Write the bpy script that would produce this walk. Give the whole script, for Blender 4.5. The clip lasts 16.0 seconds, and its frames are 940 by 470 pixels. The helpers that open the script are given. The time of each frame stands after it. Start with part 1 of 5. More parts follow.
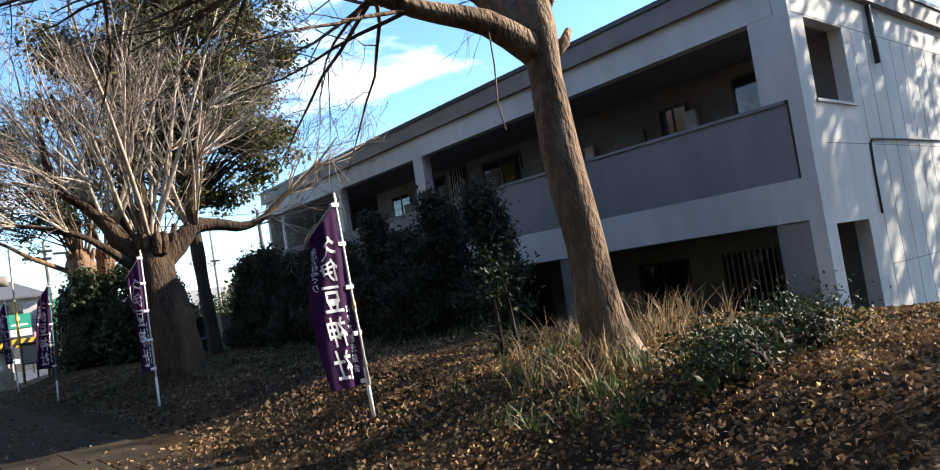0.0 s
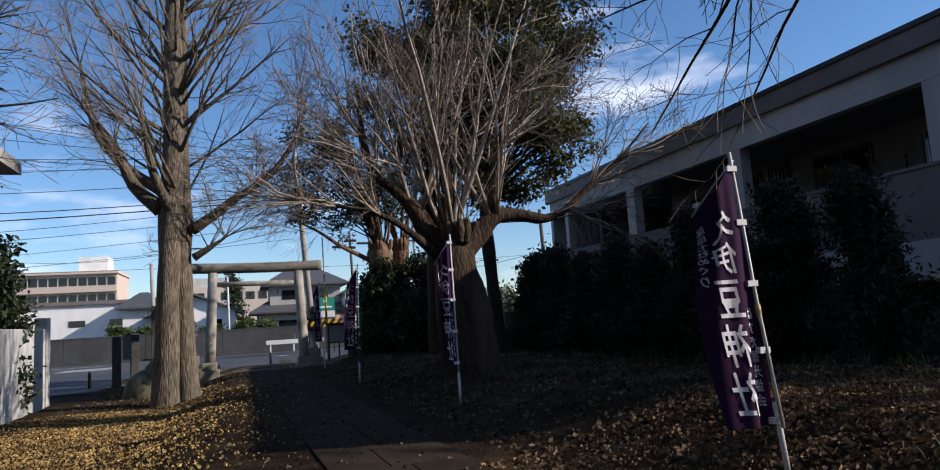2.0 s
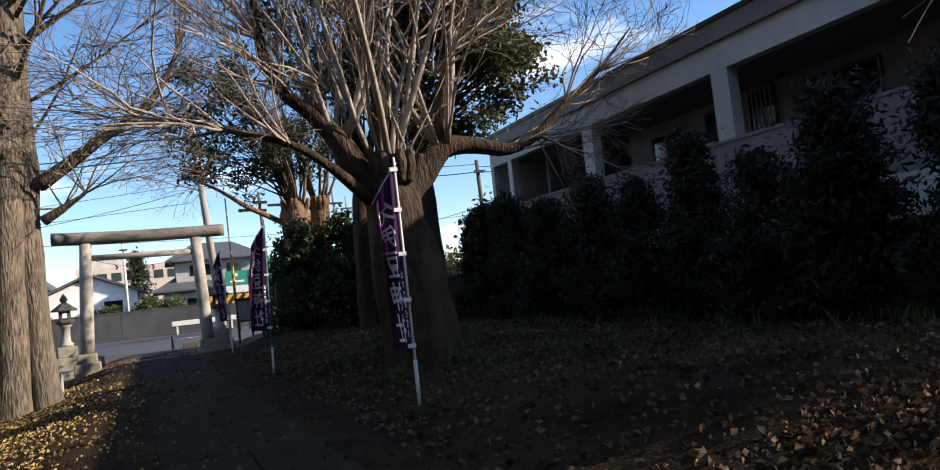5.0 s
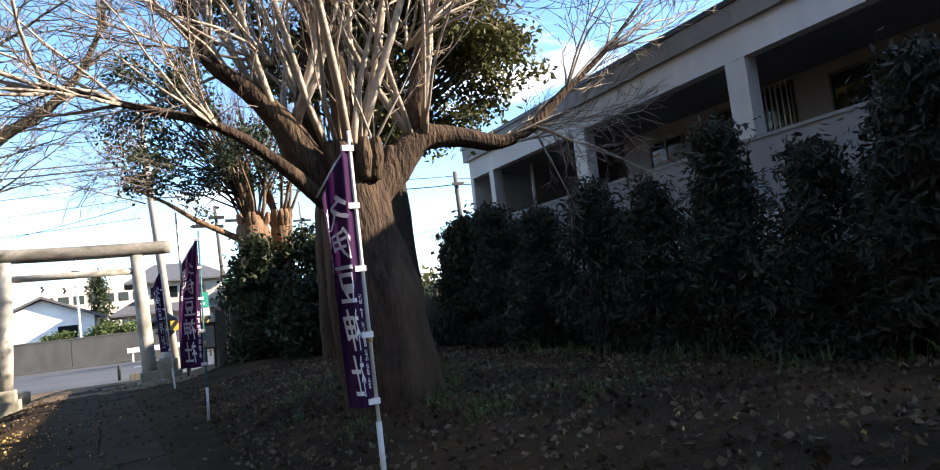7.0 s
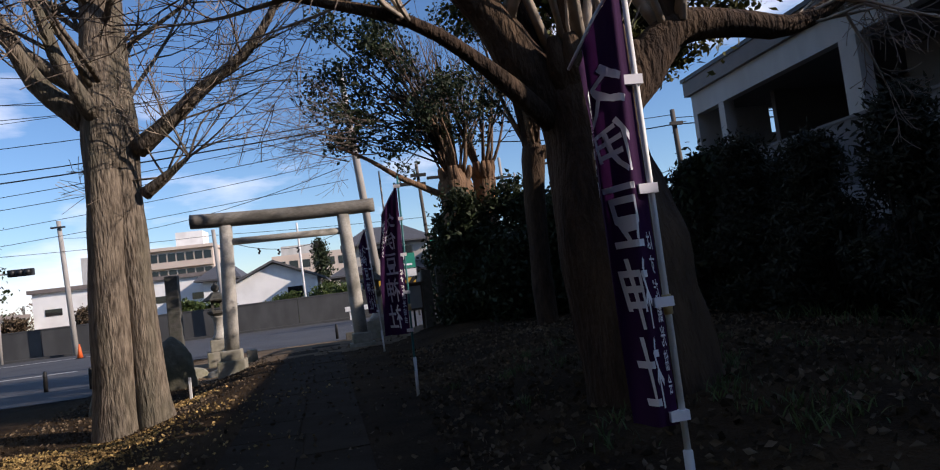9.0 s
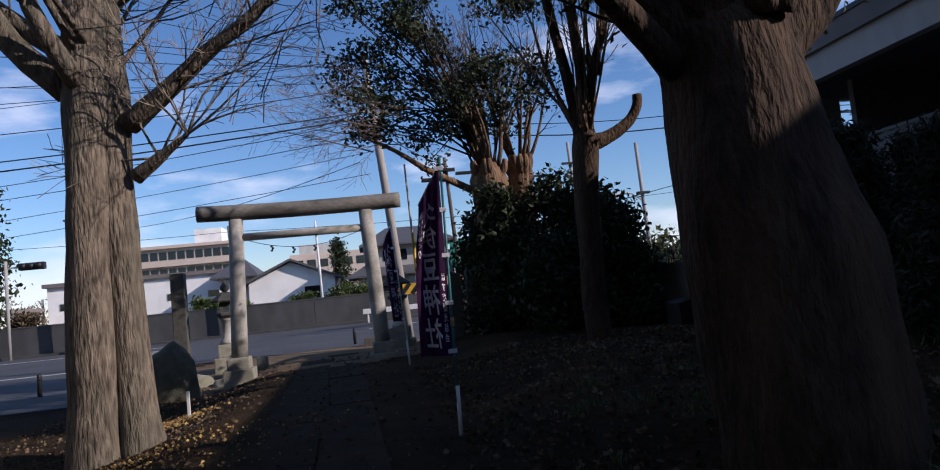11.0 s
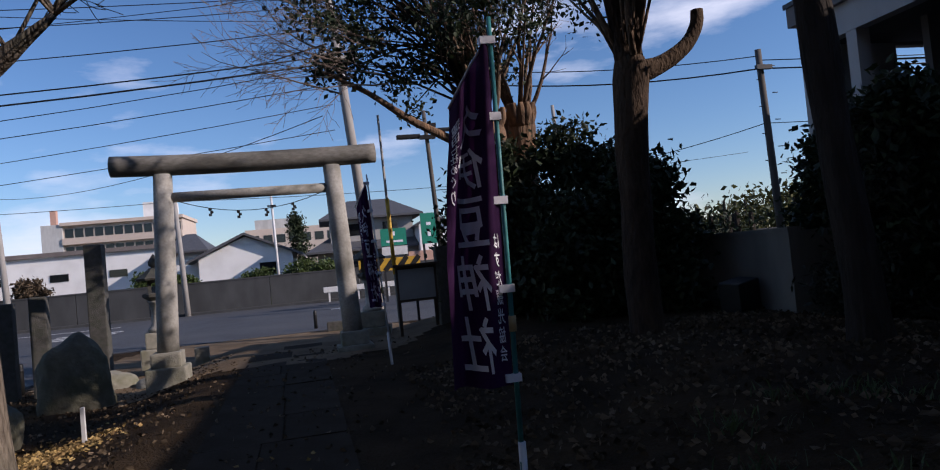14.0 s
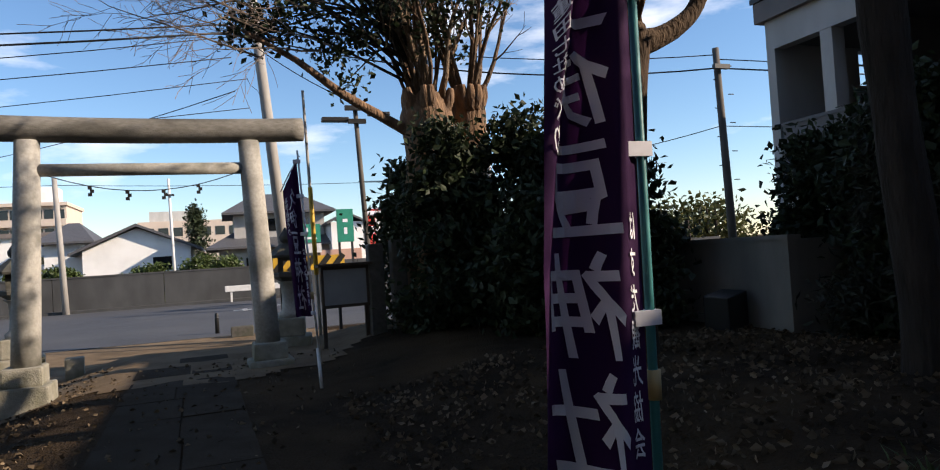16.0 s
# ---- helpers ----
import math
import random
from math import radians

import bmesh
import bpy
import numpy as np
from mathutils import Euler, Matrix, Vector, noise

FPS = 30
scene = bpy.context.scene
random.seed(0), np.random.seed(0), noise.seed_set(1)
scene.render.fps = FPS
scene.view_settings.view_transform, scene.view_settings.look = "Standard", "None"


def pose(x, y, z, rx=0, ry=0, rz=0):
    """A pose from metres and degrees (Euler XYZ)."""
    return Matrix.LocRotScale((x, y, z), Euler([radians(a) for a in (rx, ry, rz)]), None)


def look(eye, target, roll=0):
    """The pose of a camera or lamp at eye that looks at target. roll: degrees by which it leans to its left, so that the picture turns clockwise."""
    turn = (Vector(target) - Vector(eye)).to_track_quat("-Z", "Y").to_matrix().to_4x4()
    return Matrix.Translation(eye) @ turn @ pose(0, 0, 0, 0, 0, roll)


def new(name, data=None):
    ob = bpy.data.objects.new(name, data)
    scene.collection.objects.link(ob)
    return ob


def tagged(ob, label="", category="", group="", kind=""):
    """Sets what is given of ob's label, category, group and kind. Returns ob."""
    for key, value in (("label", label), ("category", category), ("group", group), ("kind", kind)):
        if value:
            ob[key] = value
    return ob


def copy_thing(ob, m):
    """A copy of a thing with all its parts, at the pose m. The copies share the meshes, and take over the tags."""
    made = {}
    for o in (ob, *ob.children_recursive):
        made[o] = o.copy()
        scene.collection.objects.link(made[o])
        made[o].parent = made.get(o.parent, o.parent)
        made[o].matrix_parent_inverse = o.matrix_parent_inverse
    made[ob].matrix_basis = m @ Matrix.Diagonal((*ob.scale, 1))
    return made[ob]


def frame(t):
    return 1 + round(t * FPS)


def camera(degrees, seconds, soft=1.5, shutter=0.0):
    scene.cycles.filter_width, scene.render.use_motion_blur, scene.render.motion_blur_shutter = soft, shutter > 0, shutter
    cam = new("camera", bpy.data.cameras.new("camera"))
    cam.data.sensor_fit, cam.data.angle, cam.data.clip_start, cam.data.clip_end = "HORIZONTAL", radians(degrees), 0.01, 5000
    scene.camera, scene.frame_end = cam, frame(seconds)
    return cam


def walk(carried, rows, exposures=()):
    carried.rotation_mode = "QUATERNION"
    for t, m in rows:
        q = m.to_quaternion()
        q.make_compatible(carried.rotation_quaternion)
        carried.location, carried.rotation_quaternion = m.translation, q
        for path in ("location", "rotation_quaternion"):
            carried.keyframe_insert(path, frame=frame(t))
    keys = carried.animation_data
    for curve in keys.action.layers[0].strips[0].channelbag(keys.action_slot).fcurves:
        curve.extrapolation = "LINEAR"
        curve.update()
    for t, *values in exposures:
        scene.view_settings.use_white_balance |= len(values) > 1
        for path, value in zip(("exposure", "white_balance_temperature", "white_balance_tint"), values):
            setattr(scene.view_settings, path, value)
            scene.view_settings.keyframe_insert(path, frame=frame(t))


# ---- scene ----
cam = camera(69.0, 16.0, soft=1.1)
PATH = [
    (0, (0.673, -1.272, 1.328), (1.947, 0.264, 1.458), -8.3),
    (0.5, (0.656, -0.935, 1.375), (1.644, 0.8, 1.488), -4.3),
    (1, (0.699, -0.319, 1.363), (1.586, 1.466, 1.532), -3.2),
    (1.5, (0.677, 0.185, 1.357), (1.298, 2.068, 1.617), -1.6),
    (2, (0.684, 0.772, 1.316), (1.307, 2.658, 1.554), -3.4),
    (2.5, (0.802, 1.298, 1.319), (1.367, 3.194, 1.615), -3.7),
    (3, (0.906, 1.899, 1.307), (1.616, 3.754, 1.539), -2.1),
    (3.5, (1.04, 2.461, 1.319), (1.797, 4.301, 1.528), -6.6),
    (4, (1.182, 2.97, 1.311), (1.971, 4.804, 1.434), -4.1),
    (4.2, (1.197, 3.181, 1.268), (2.029, 4.998, 1.344), -5.8),
    (6.3, (1.862, 5.218, 1.282), (2.703, 7.019, 1.508), -6.5),
    (6.5, (1.949, 5.39, 1.281), (2.897, 7.142, 1.451), -5.9),
    (7, (2.125, 5.933, 1.309), (3.027, 7.709, 1.486), -6.4),
    (7.5, (2.269, 6.368, 1.359), (2.776, 8.292, 1.57), -5.9),
    (8, (2.368, 6.949, 1.348), (2.933, 8.86, 1.508), -4.7),
    (8.5, (2.443, 7.498, 1.331), (2.872, 9.448, 1.459), -5.6),
    (9, (2.367, 7.982, 1.309), (2.726, 9.946, 1.436), -7.0),
    (9.5, (2.4, 8.537, 1.312), (2.778, 10.487, 1.543), -6.8),
    (9.7, (2.422, 8.636, 1.367), (2.705, 10.611, 1.498), -6.9),
    (11.8, (2.155, 10.62, 1.407), (2.474, 12.587, 1.574), -5.1),
    (12, (2.138, 10.824, 1.408), (2.384, 12.798, 1.612), -7.0),
    (12.5, (2.118, 11.445, 1.423), (2.531, 13.398, 1.538), -7.2),
    (13, (2.184, 11.943, 1.421), (2.65, 13.884, 1.543), -8.1),
    (13.5, (2.223, 12.372, 1.434), (2.584, 14.338, 1.508), -7.1),
    (14, (2.132, 12.842, 1.421), (2.551, 14.797, 1.485), -5.4),
    (14.5, (2.127, 13.308, 1.413), (2.511, 15.27, 1.349), -3.8),
    (15, (2.027, 13.713, 1.439), (2.602, 15.628, 1.444), -5.2),
    (15.5, (2.022, 14.201, 1.42), (2.641, 16.101, 1.512), -5.3),
    (16, (1.971, 14.664, 1.448), (2.648, 16.545, 1.498), -3.6),
]
walk(cam, [(t, look(eye, target, roll)) for t, eye, target, roll in PATH],
     exposures=[(0.0, 1.70, 6550, 10), (0.6, 1.42, 6600, 10), (1.0, 0.95, 6800, 11), (1.5, 0.20, 6200, 14), (2.5, 0.15, 6050, 15), (3.2, 0.27, 6150, 15), (4.0, 0.82, 6500, 14), (6.4, 0.80, 6600, 15), (6.7, 1.40, 6700, 13), (7.0, 1.90, 6800, 13), (7.4, 0.70, 6600, 17), (8.0, 0.50, 6500, 17), (9.0, 0.20, 6300, 19), (9.5, 0.15, 6200, 20), (12.0, -0.16, 5800, 22), (14.0, -0.18, 5950, 22), (15.0, 0.26, 6400, 18), (16.0, 0.60, 6850, 15)])

# ---- world and sun ----
SUN_EL, SUN_X, SUN_Y = 25.9, 0.905, -0.425      # towards the sun, over the building and behind the walker
sun_dir = Vector((SUN_X * math.cos(radians(SUN_EL)), SUN_Y * math.cos(radians(SUN_EL)), math.sin(radians(SUN_EL)))).normalized()
world = bpy.data.worlds.new("sky")
scene.world = world
world.use_nodes = True
wn, wl = world.node_tree.nodes, world.node_tree.links
wn.clear()
w_out = wn.new("ShaderNodeOutputWorld")
w_bg = wn.new("ShaderNodeBackground")
w_sky = wn.new("ShaderNodeTexSky")
w_sky.sky_type = "NISHITA"
w_sky.sun_disc = False
w_sky.sun_elevation = radians(SUN_EL)
w_sky.sun_rotation = math.atan2(SUN_X, SUN_Y)
w_sky.air_density, w_sky.dust_density, w_sky.ozone_density = 1.0, 0.15, 3.5
w_bg.inputs["Strength"].default_value = 0.125
w_co = wn.new("ShaderNodeTexCoord")
w_map = wn.new("ShaderNodeMapping")
w_map.inputs["Scale"].default_value = (1.6, 1.6, 5.5)
w_noise = wn.new("ShaderNodeTexNoise")
w_noise.inputs["Scale"].default_value = 1.7
w_noise.inputs["Detail"].default_value = 7
w_noise.inputs["Roughness"].default_value = 0.55
w_ramp = wn.new("ShaderNodeValToRGB")
w_ramp.color_ramp.elements[0].position, w_ramp.color_ramp.elements[1].position = 0.54, 0.76
w_mix = wn.new("ShaderNodeMix")
w_mix.data_type = "RGBA"
w_mix.inputs["B"].default_value = (8.5, 8.7, 9.0, 1)
wl.new(w_co.outputs["Generated"], w_map.inputs["Vector"])
wl.new(w_map.outputs["Vector"], w_noise.inputs["Vector"])
wl.new(w_noise.outputs["Fac"], w_ramp.inputs["Fac"])
wl.new(w_ramp.outputs["Color"], w_mix.inputs["Factor"])
w_hsv = wn.new("ShaderNodeHueSaturation")
w_hsv.inputs["Saturation"].default_value = 1.1
wl.new(w_sky.outputs["Color"], w_hsv.inputs["Color"])
wl.new(w_hsv.outputs["Color"], w_mix.inputs["A"])
wl.new(w_mix.outputs["Result"], w_bg.inputs["Color"])
wl.new(w_bg.outputs["Background"], w_out.inputs["Surface"])
sun = new("sun", bpy.data.lights.new("sun", "SUN"))
sun.data.energy, sun.data.angle, sun.data.color = 5.0, radians(0.5), (1.0, 0.88, 0.72)
sun.matrix_world = look((30 * sun_dir.x, 30 * sun_dir.y, 40), (30 * sun_dir.x - sun_dir.x, 30 * sun_dir.y - sun_dir.y, 40 - sun_dir.z))

# ---- materials ----
def material(name, colour, colour2=None, rough=0.8, metal=0.0, scale=8.0, bump=0.2, bump_scale=60.0, stain=None, stain_scale=1.2, stain_amount=0.5,
             stretch=(1, 1, 1), vary=0.0, island=0.0, spec=0.4, transmit=0.0):
    m = bpy.data.materials.new(name)
    m.use_nodes = True
    n, l = m.node_tree.nodes, m.node_tree.links
    b = n["Principled BSDF"]
    b.inputs["Roughness"].default_value, b.inputs["Metallic"].default_value = rough, metal
    b.inputs["Specular IOR Level"].default_value = spec
    co = n.new("ShaderNodeTexCoord")
    mp = n.new("ShaderNodeMapping")
    mp.inputs["Scale"].default_value = stretch
    l.new(co.outputs["Object"], mp.inputs["Vector"])

    def noise_tex(s, detail=5.0):
        t = n.new("ShaderNodeTexNoise")
        t.inputs["Scale"].default_value, t.inputs["Detail"].default_value = s, detail
        l.new(mp.outputs["Vector"], t.inputs["Vector"])
        return t.outputs["Fac"]

    def mix(fac, a, c):
        x = n.new("ShaderNodeMix")
        x.data_type = "RGBA"
        if isinstance(fac, float):
            x.inputs["Factor"].default_value = fac
        else:
            l.new(fac, x.inputs["Factor"])
        for socket, v in (("A", a), ("B", c)):
            if isinstance(v, tuple):
                x.inputs[socket].default_value = (*v, 1)
            else:
                l.new(v, x.inputs[socket])
        return x.outputs["Result"]

    def ramp(fac, lo, hi, top=1.0):
        r = n.new("ShaderNodeMapRange")
        r.inputs["From Min"].default_value, r.inputs["From Max"].default_value, r.inputs["To Max"].default_value = lo, hi, top
        l.new(fac, r.inputs["Value"])
        return r.outputs["Result"]

    colour2 = colour2 or tuple(c * 0.7 for c in colour)
    out = mix(ramp(noise_tex(scale), 0.3, 0.7), colour, colour2)
    if stain:
        out = mix(ramp(noise_tex(stain_scale), 0.45, 0.68, stain_amount), out, stain)
    if vary or island:
        if vary:
            rnd = n.new("ShaderNodeObjectInfo").outputs["Random"]
        else:
            rnd = n.new("ShaderNodeNewGeometry").outputs["Random Per Island"]
        v = ramp(rnd, 0.0, 1.0)
        hsv = n.new("ShaderNodeHueSaturation")
        val = n.new("ShaderNodeMapRange")
        val.inputs["To Min"].default_value, val.inputs["To Max"].default_value = 1 - (vary or island), 1 + (vary or island)
        l.new(v, val.inputs["Value"])
        l.new(val.outputs["Result"], hsv.inputs["Value"])
        l.new(out, hsv.inputs["Color"])
        out = hsv.outputs["Color"]
    l.new(out, b.inputs["Base Color"])
    if bump:
        bp = n.new("ShaderNodeBump")
        bp.inputs["Strength"].default_value, bp.inputs["Distance"].default_value = bump, 0.06 if bump > 0.85 else 0.02
        l.new(noise_tex(bump_scale, 4.0), bp.inputs["Height"])
        l.new(bp.outputs["Normal"], b.inputs["Normal"])
    if transmit:
        tr = n.new("ShaderNodeBsdfTranslucent")
        l.new(out, tr.inputs["Color"])
        ms = n.new("ShaderNodeMixShader")
        ms.inputs["Fac"].default_value = transmit
        l.new(b.outputs["BSDF"], ms.inputs[1])
        l.new(tr.outputs["BSDF"], ms.inputs[2])
        l.new(ms.outputs["Shader"], n["Material Output"].inputs["Surface"])
    return m


def glass_material(name, tint, rough=0.05):
    m = bpy.data.materials.new(name)
    m.use_nodes = True
    b = m.node_tree.nodes["Principled BSDF"]
    b.inputs["Base Color"].default_value = (*tint, 1)
    b.inputs["Roughness"].default_value = rough
    b.inputs["Specular IOR Level"].default_value = 0.6
    return m


M = dict(
    soil=material("soil", (0.045, 0.031, 0.019), (0.02, 0.014, 0.009), 0.95, scale=3.0, bump=0.9, bump_scale=35, stain=(0.085, 0.055, 0.028), stain_scale=0.5, stain_amount=0.7, spec=0.04),
    asphalt=material("asphalt", (0.066, 0.069, 0.076), (0.046, 0.048, 0.054), 0.85, scale=1.0, bump=0.3, bump_scale=140, stain=(0.09, 0.09, 0.092), stain_scale=0.25),
    paint_white=material("road_paint", (0.6, 0.6, 0.58), (0.4, 0.4, 0.39), 0.8, scale=20),
    # Sandy earth, made paler than the soil to stand in for sunlight.
    sand=material("sunlit_sandy_earth", (0.21, 0.155, 0.1), (0.14, 0.1, 0.064), 0.95, scale=2.2, bump=0.7, bump_scale=45, stain=(0.09, 0.066, 0.042), stain_scale=0.9, stain_amount=0.7, spec=0.04),
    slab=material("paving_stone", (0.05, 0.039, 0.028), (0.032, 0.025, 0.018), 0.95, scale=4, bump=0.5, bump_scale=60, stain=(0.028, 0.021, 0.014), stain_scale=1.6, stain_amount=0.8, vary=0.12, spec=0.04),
    render_light=material("pale_render", (0.56, 0.555, 0.535), (0.48, 0.475, 0.46), 0.9, scale=2.5, bump=0.12, bump_scale=120, stain=(0.33, 0.33, 0.31), stain_scale=0.6, stain_amount=0.5, stretch=(1, 1, 0.35)),
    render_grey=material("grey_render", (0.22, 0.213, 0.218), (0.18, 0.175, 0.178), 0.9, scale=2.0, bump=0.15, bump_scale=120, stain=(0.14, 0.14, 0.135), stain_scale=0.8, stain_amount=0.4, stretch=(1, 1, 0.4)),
    # Inner walls and ceilings coloured darker for the shade inside the verandas.
    inner_wall=material("shaded_veranda_wall", (0.17, 0.16, 0.155), (0.13, 0.123, 0.12), 0.9, scale=2.0, bump=0.1),
    roof_metal=material("roof_metal", (0.2, 0.17, 0.155), (0.15, 0.13, 0.12), 0.6, scale=2.0, bump=0.05),
    dark_metal=material("dark_metal", (0.03, 0.03, 0.033), (0.02, 0.02, 0.02), 0.45, scale=10, bump=0.05),
    aluminium=material("window_aluminium", (0.3, 0.3, 0.3), (0.22, 0.22, 0.22), 0.4, metal=0.7, bump=0.0),
    pane=glass_material("window_pane", (0.012, 0.014, 0.016)),
    curtain=material("curtain", (0.55, 0.53, 0.48), (0.4, 0.39, 0.36), 0.9),
    # Dark blotches on both granites are stain, deepened to imitate dapple shade.
    granite_streaked=material("streaked_dappled_granite", (0.24, 0.225, 0.2), (0.15, 0.14, 0.12), 0.9, scale=25, bump=0.35, bump_scale=90, stain=(0.06, 0.055, 0.045), stain_scale=2.4, stain_amount=0.9, stretch=(0.4, 1, 1)),
    granite=material("weathered_dappled_granite", (0.42, 0.4, 0.36), (0.31, 0.295, 0.265), 0.9, scale=25, bump=0.35, bump_scale=90, stain=(0.12, 0.115, 0.09), stain_scale=1.9, stain_amount=0.85),
    granite_dark=material("dark_stained_stone", (0.095, 0.09, 0.08), (0.055, 0.053, 0.046), 0.9, scale=12, bump=0.5, bump_scale=50, stain=(0.07, 0.075, 0.05), stain_scale=3.0),
    stone_base=material("mossy_stone", (0.3, 0.28, 0.23), (0.2, 0.19, 0.15), 0.95, scale=9, bump=0.5, bump_scale=50, stain=(0.13, 0.13, 0.07), stain_scale=2.5, stain_amount=0.7),
    boulder=material("boulder", (0.13, 0.12, 0.085), (0.075, 0.07, 0.05), 0.95, scale=6, bump=0.8, bump_scale=22, stain=(0.07, 0.075, 0.035), stain_scale=2.0),
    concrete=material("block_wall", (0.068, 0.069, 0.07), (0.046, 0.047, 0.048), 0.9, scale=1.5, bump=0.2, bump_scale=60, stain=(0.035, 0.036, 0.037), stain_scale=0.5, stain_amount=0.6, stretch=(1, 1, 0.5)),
    yard_wall=material("yard_wall", (0.25, 0.235, 0.2), (0.18, 0.168, 0.145), 0.9, scale=2, bump=0.2, stain=(0.12, 0.12, 0.105), stain_scale=1.1, stain_amount=0.7, stretch=(1, 1, 0.4)),
    bark_grey=material("grey_furrowed_bark", (0.24, 0.195, 0.148), (0.062, 0.048, 0.036), 0.95, scale=22, bump=1.0, bump_scale=26, stretch=(1, 1, 0.2), stain=(0.1, 0.095, 0.068), stain_scale=2.2, stain_amount=0.8, spec=0.2),
    bark_smooth=material("reddish_smooth_bark", (0.2, 0.13, 0.083), (0.06, 0.04, 0.027), 0.9, scale=15, bump=1.0, bump_scale=24, stretch=(1, 1, 0.4), stain=(0.28, 0.21, 0.145), stain_scale=2.6, stain_amount=0.7, spec=0.2),
    bark_dark=material("dark_bark", (0.042, 0.033, 0.026), (0.02, 0.016, 0.013), 0.95, scale=10, bump=1.0, bump_scale=16, stretch=(1, 1, 0.22), spec=0.2),
    bark_pollard=material("dark_pollard_bark", (0.065, 0.042, 0.028), (0.019, 0.013, 0.01), 0.95, scale=16, bump=1.0, bump_scale=22, stretch=(1, 1, 0.32), stain=(0.15, 0.1, 0.06), stain_scale=2.0, stain_amount=0.5, spec=0.2),
    bark_cut=material("orange_brown_cut_bark", (0.25, 0.15, 0.085), (0.1, 0.062, 0.04), 0.95, scale=12, bump=1.0, bump_scale=18, stretch=(1, 1, 0.2)),
    shoot=material("pale_shoots", (0.42, 0.36, 0.29), (0.28, 0.23, 0.18), 0.85, scale=10, bump=0.2),
    twig=material("brown_twigs", (0.2, 0.155, 0.12), (0.13, 0.1, 0.08), 0.9, scale=6, bump=0.0),
    # Lighter copy of the twig colour, for sun on the bare crowns.
    twig_sunlit=material("sunlit_twigs", (0.3, 0.24, 0.17), (0.2, 0.16, 0.12), 0.9, scale=6, bump=0.0),
    leaf_dark=material("dark_evergreen_leaves", (0.032, 0.045, 0.018), (0.018, 0.028, 0.012), 0.6, scale=3, bump=0, island=0.5, transmit=0.15, spec=0.25),
    leaf_olive=material("olive_evergreen_leaves", (0.1, 0.095, 0.028), (0.045, 0.05, 0.016), 0.7, scale=1.2, bump=0, island=0.5, transmit=0.15, spec=0.2),
    leaf_hedge=material("garden_shrub_leaves", (0.08, 0.11, 0.025), (0.05, 0.075, 0.02), 0.6, scale=3, bump=0, island=0.4, transmit=0.2),
    conifer=material("dark_conifer_foliage", (0.03, 0.034, 0.02), (0.018, 0.021, 0.013), 0.75, scale=3, bump=0, island=0.5, transmit=0.1),
    litter=material("fallen_leaves", (0.46, 0.32, 0.12), (0.2, 0.125, 0.055), 0.8, scale=2.2, bump=0, island=0.7, transmit=0.15, spec=0.2),
    litter_dry=material("dry_leaves", (0.15, 0.112, 0.074), (0.05, 0.036, 0.023), 0.85, scale=1.2, bump=0, island=0.7, transmit=0.1, spec=0.04),
    litter_red=material("russet_leaves", (0.26, 0.16, 0.09), (0.09, 0.055, 0.034), 0.85, scale=2.0, bump=0, island=0.6, transmit=0.1, spec=0.2),
    straw=material("dry_grass", (0.33, 0.24, 0.13), (0.17, 0.12, 0.065), 0.85, scale=2, bump=0, island=0.4, transmit=0.2),
    blade=material("green_blades", (0.07, 0.1, 0.03), (0.045, 0.065, 0.02), 0.6, scale=2, bump=0, island=0.4, transmit=0.2),
    purple=material("purple_cloth", (0.046, 0.011, 0.058), (0.034, 0.009, 0.044), 0.85, scale=4, bump=0.15, bump_scale=300, transmit=0.3, spec=0.2),
    lettering=material("white_print", (0.82, 0.8, 0.84), (0.76, 0.74, 0.78), 0.85, bump=0, spec=0.2),
    pole_white=material("white_plastic_pole", (0.68, 0.67, 0.66), (0.55, 0.54, 0.52), 0.5, scale=5, bump=0.0),
    pole_teal=material("teal_plastic_pole", (0.05, 0.24, 0.24), (0.04, 0.18, 0.19), 0.45, scale=5, bump=0.0),
    joint_yellow=material("yellow_joint", (0.5, 0.38, 0.18), (0.4, 0.3, 0.14), 0.5, bump=0.0),
    utility_dark=material("dark_weathered_pole", (0.13, 0.115, 0.1), (0.08, 0.07, 0.06), 0.85, scale=6, bump=0.1, stretch=(1, 1, 0.3)),
    utility=material("grey_concrete_pole", (0.36, 0.34, 0.31), (0.27, 0.25, 0.23), 0.85, scale=6, bump=0.1, stretch=(1, 1, 0.3)),
    yellow=material("yellow_paint", (0.6, 0.36, 0.03), (0.45, 0.27, 0.03), 0.6, bump=0.05),
    black=material("black_paint", (0.015, 0.015, 0.015), (0.01, 0.01, 0.01), 0.5, bump=0.0),
    orange=material("orange_plastic", (0.75, 0.14, 0.03), (0.6, 0.1, 0.02), 0.5, bump=0.0),
    green_sign=material("green_sign", (0.02, 0.24, 0.16), (0.018, 0.2, 0.13), 0.5, bump=0.0),
    red_sign=material("red_sign", (0.6, 0.05, 0.04), (0.5, 0.04, 0.03), 0.5, bump=0.0),
    blue_sign=material("blue_print", (0.03, 0.08, 0.3), (0.03, 0.07, 0.25), 0.5, bump=0.0),
    white_wall=material("white_house_wall", (0.84, 0.83, 0.81), (0.78, 0.77, 0.75), 0.85, scale=0.8, bump=0.1, stain=(0.62, 0.61, 0.59), stain_scale=0.4),
    grey_house=material("grey_house_wall", (0.4, 0.38, 0.35), (0.33, 0.31, 0.29), 0.85, scale=0.8, bump=0.1),
    salmon=material("salmon_wall", (0.55, 0.33, 0.25), (0.48, 0.29, 0.22), 0.85, scale=0.8, bump=0.1),
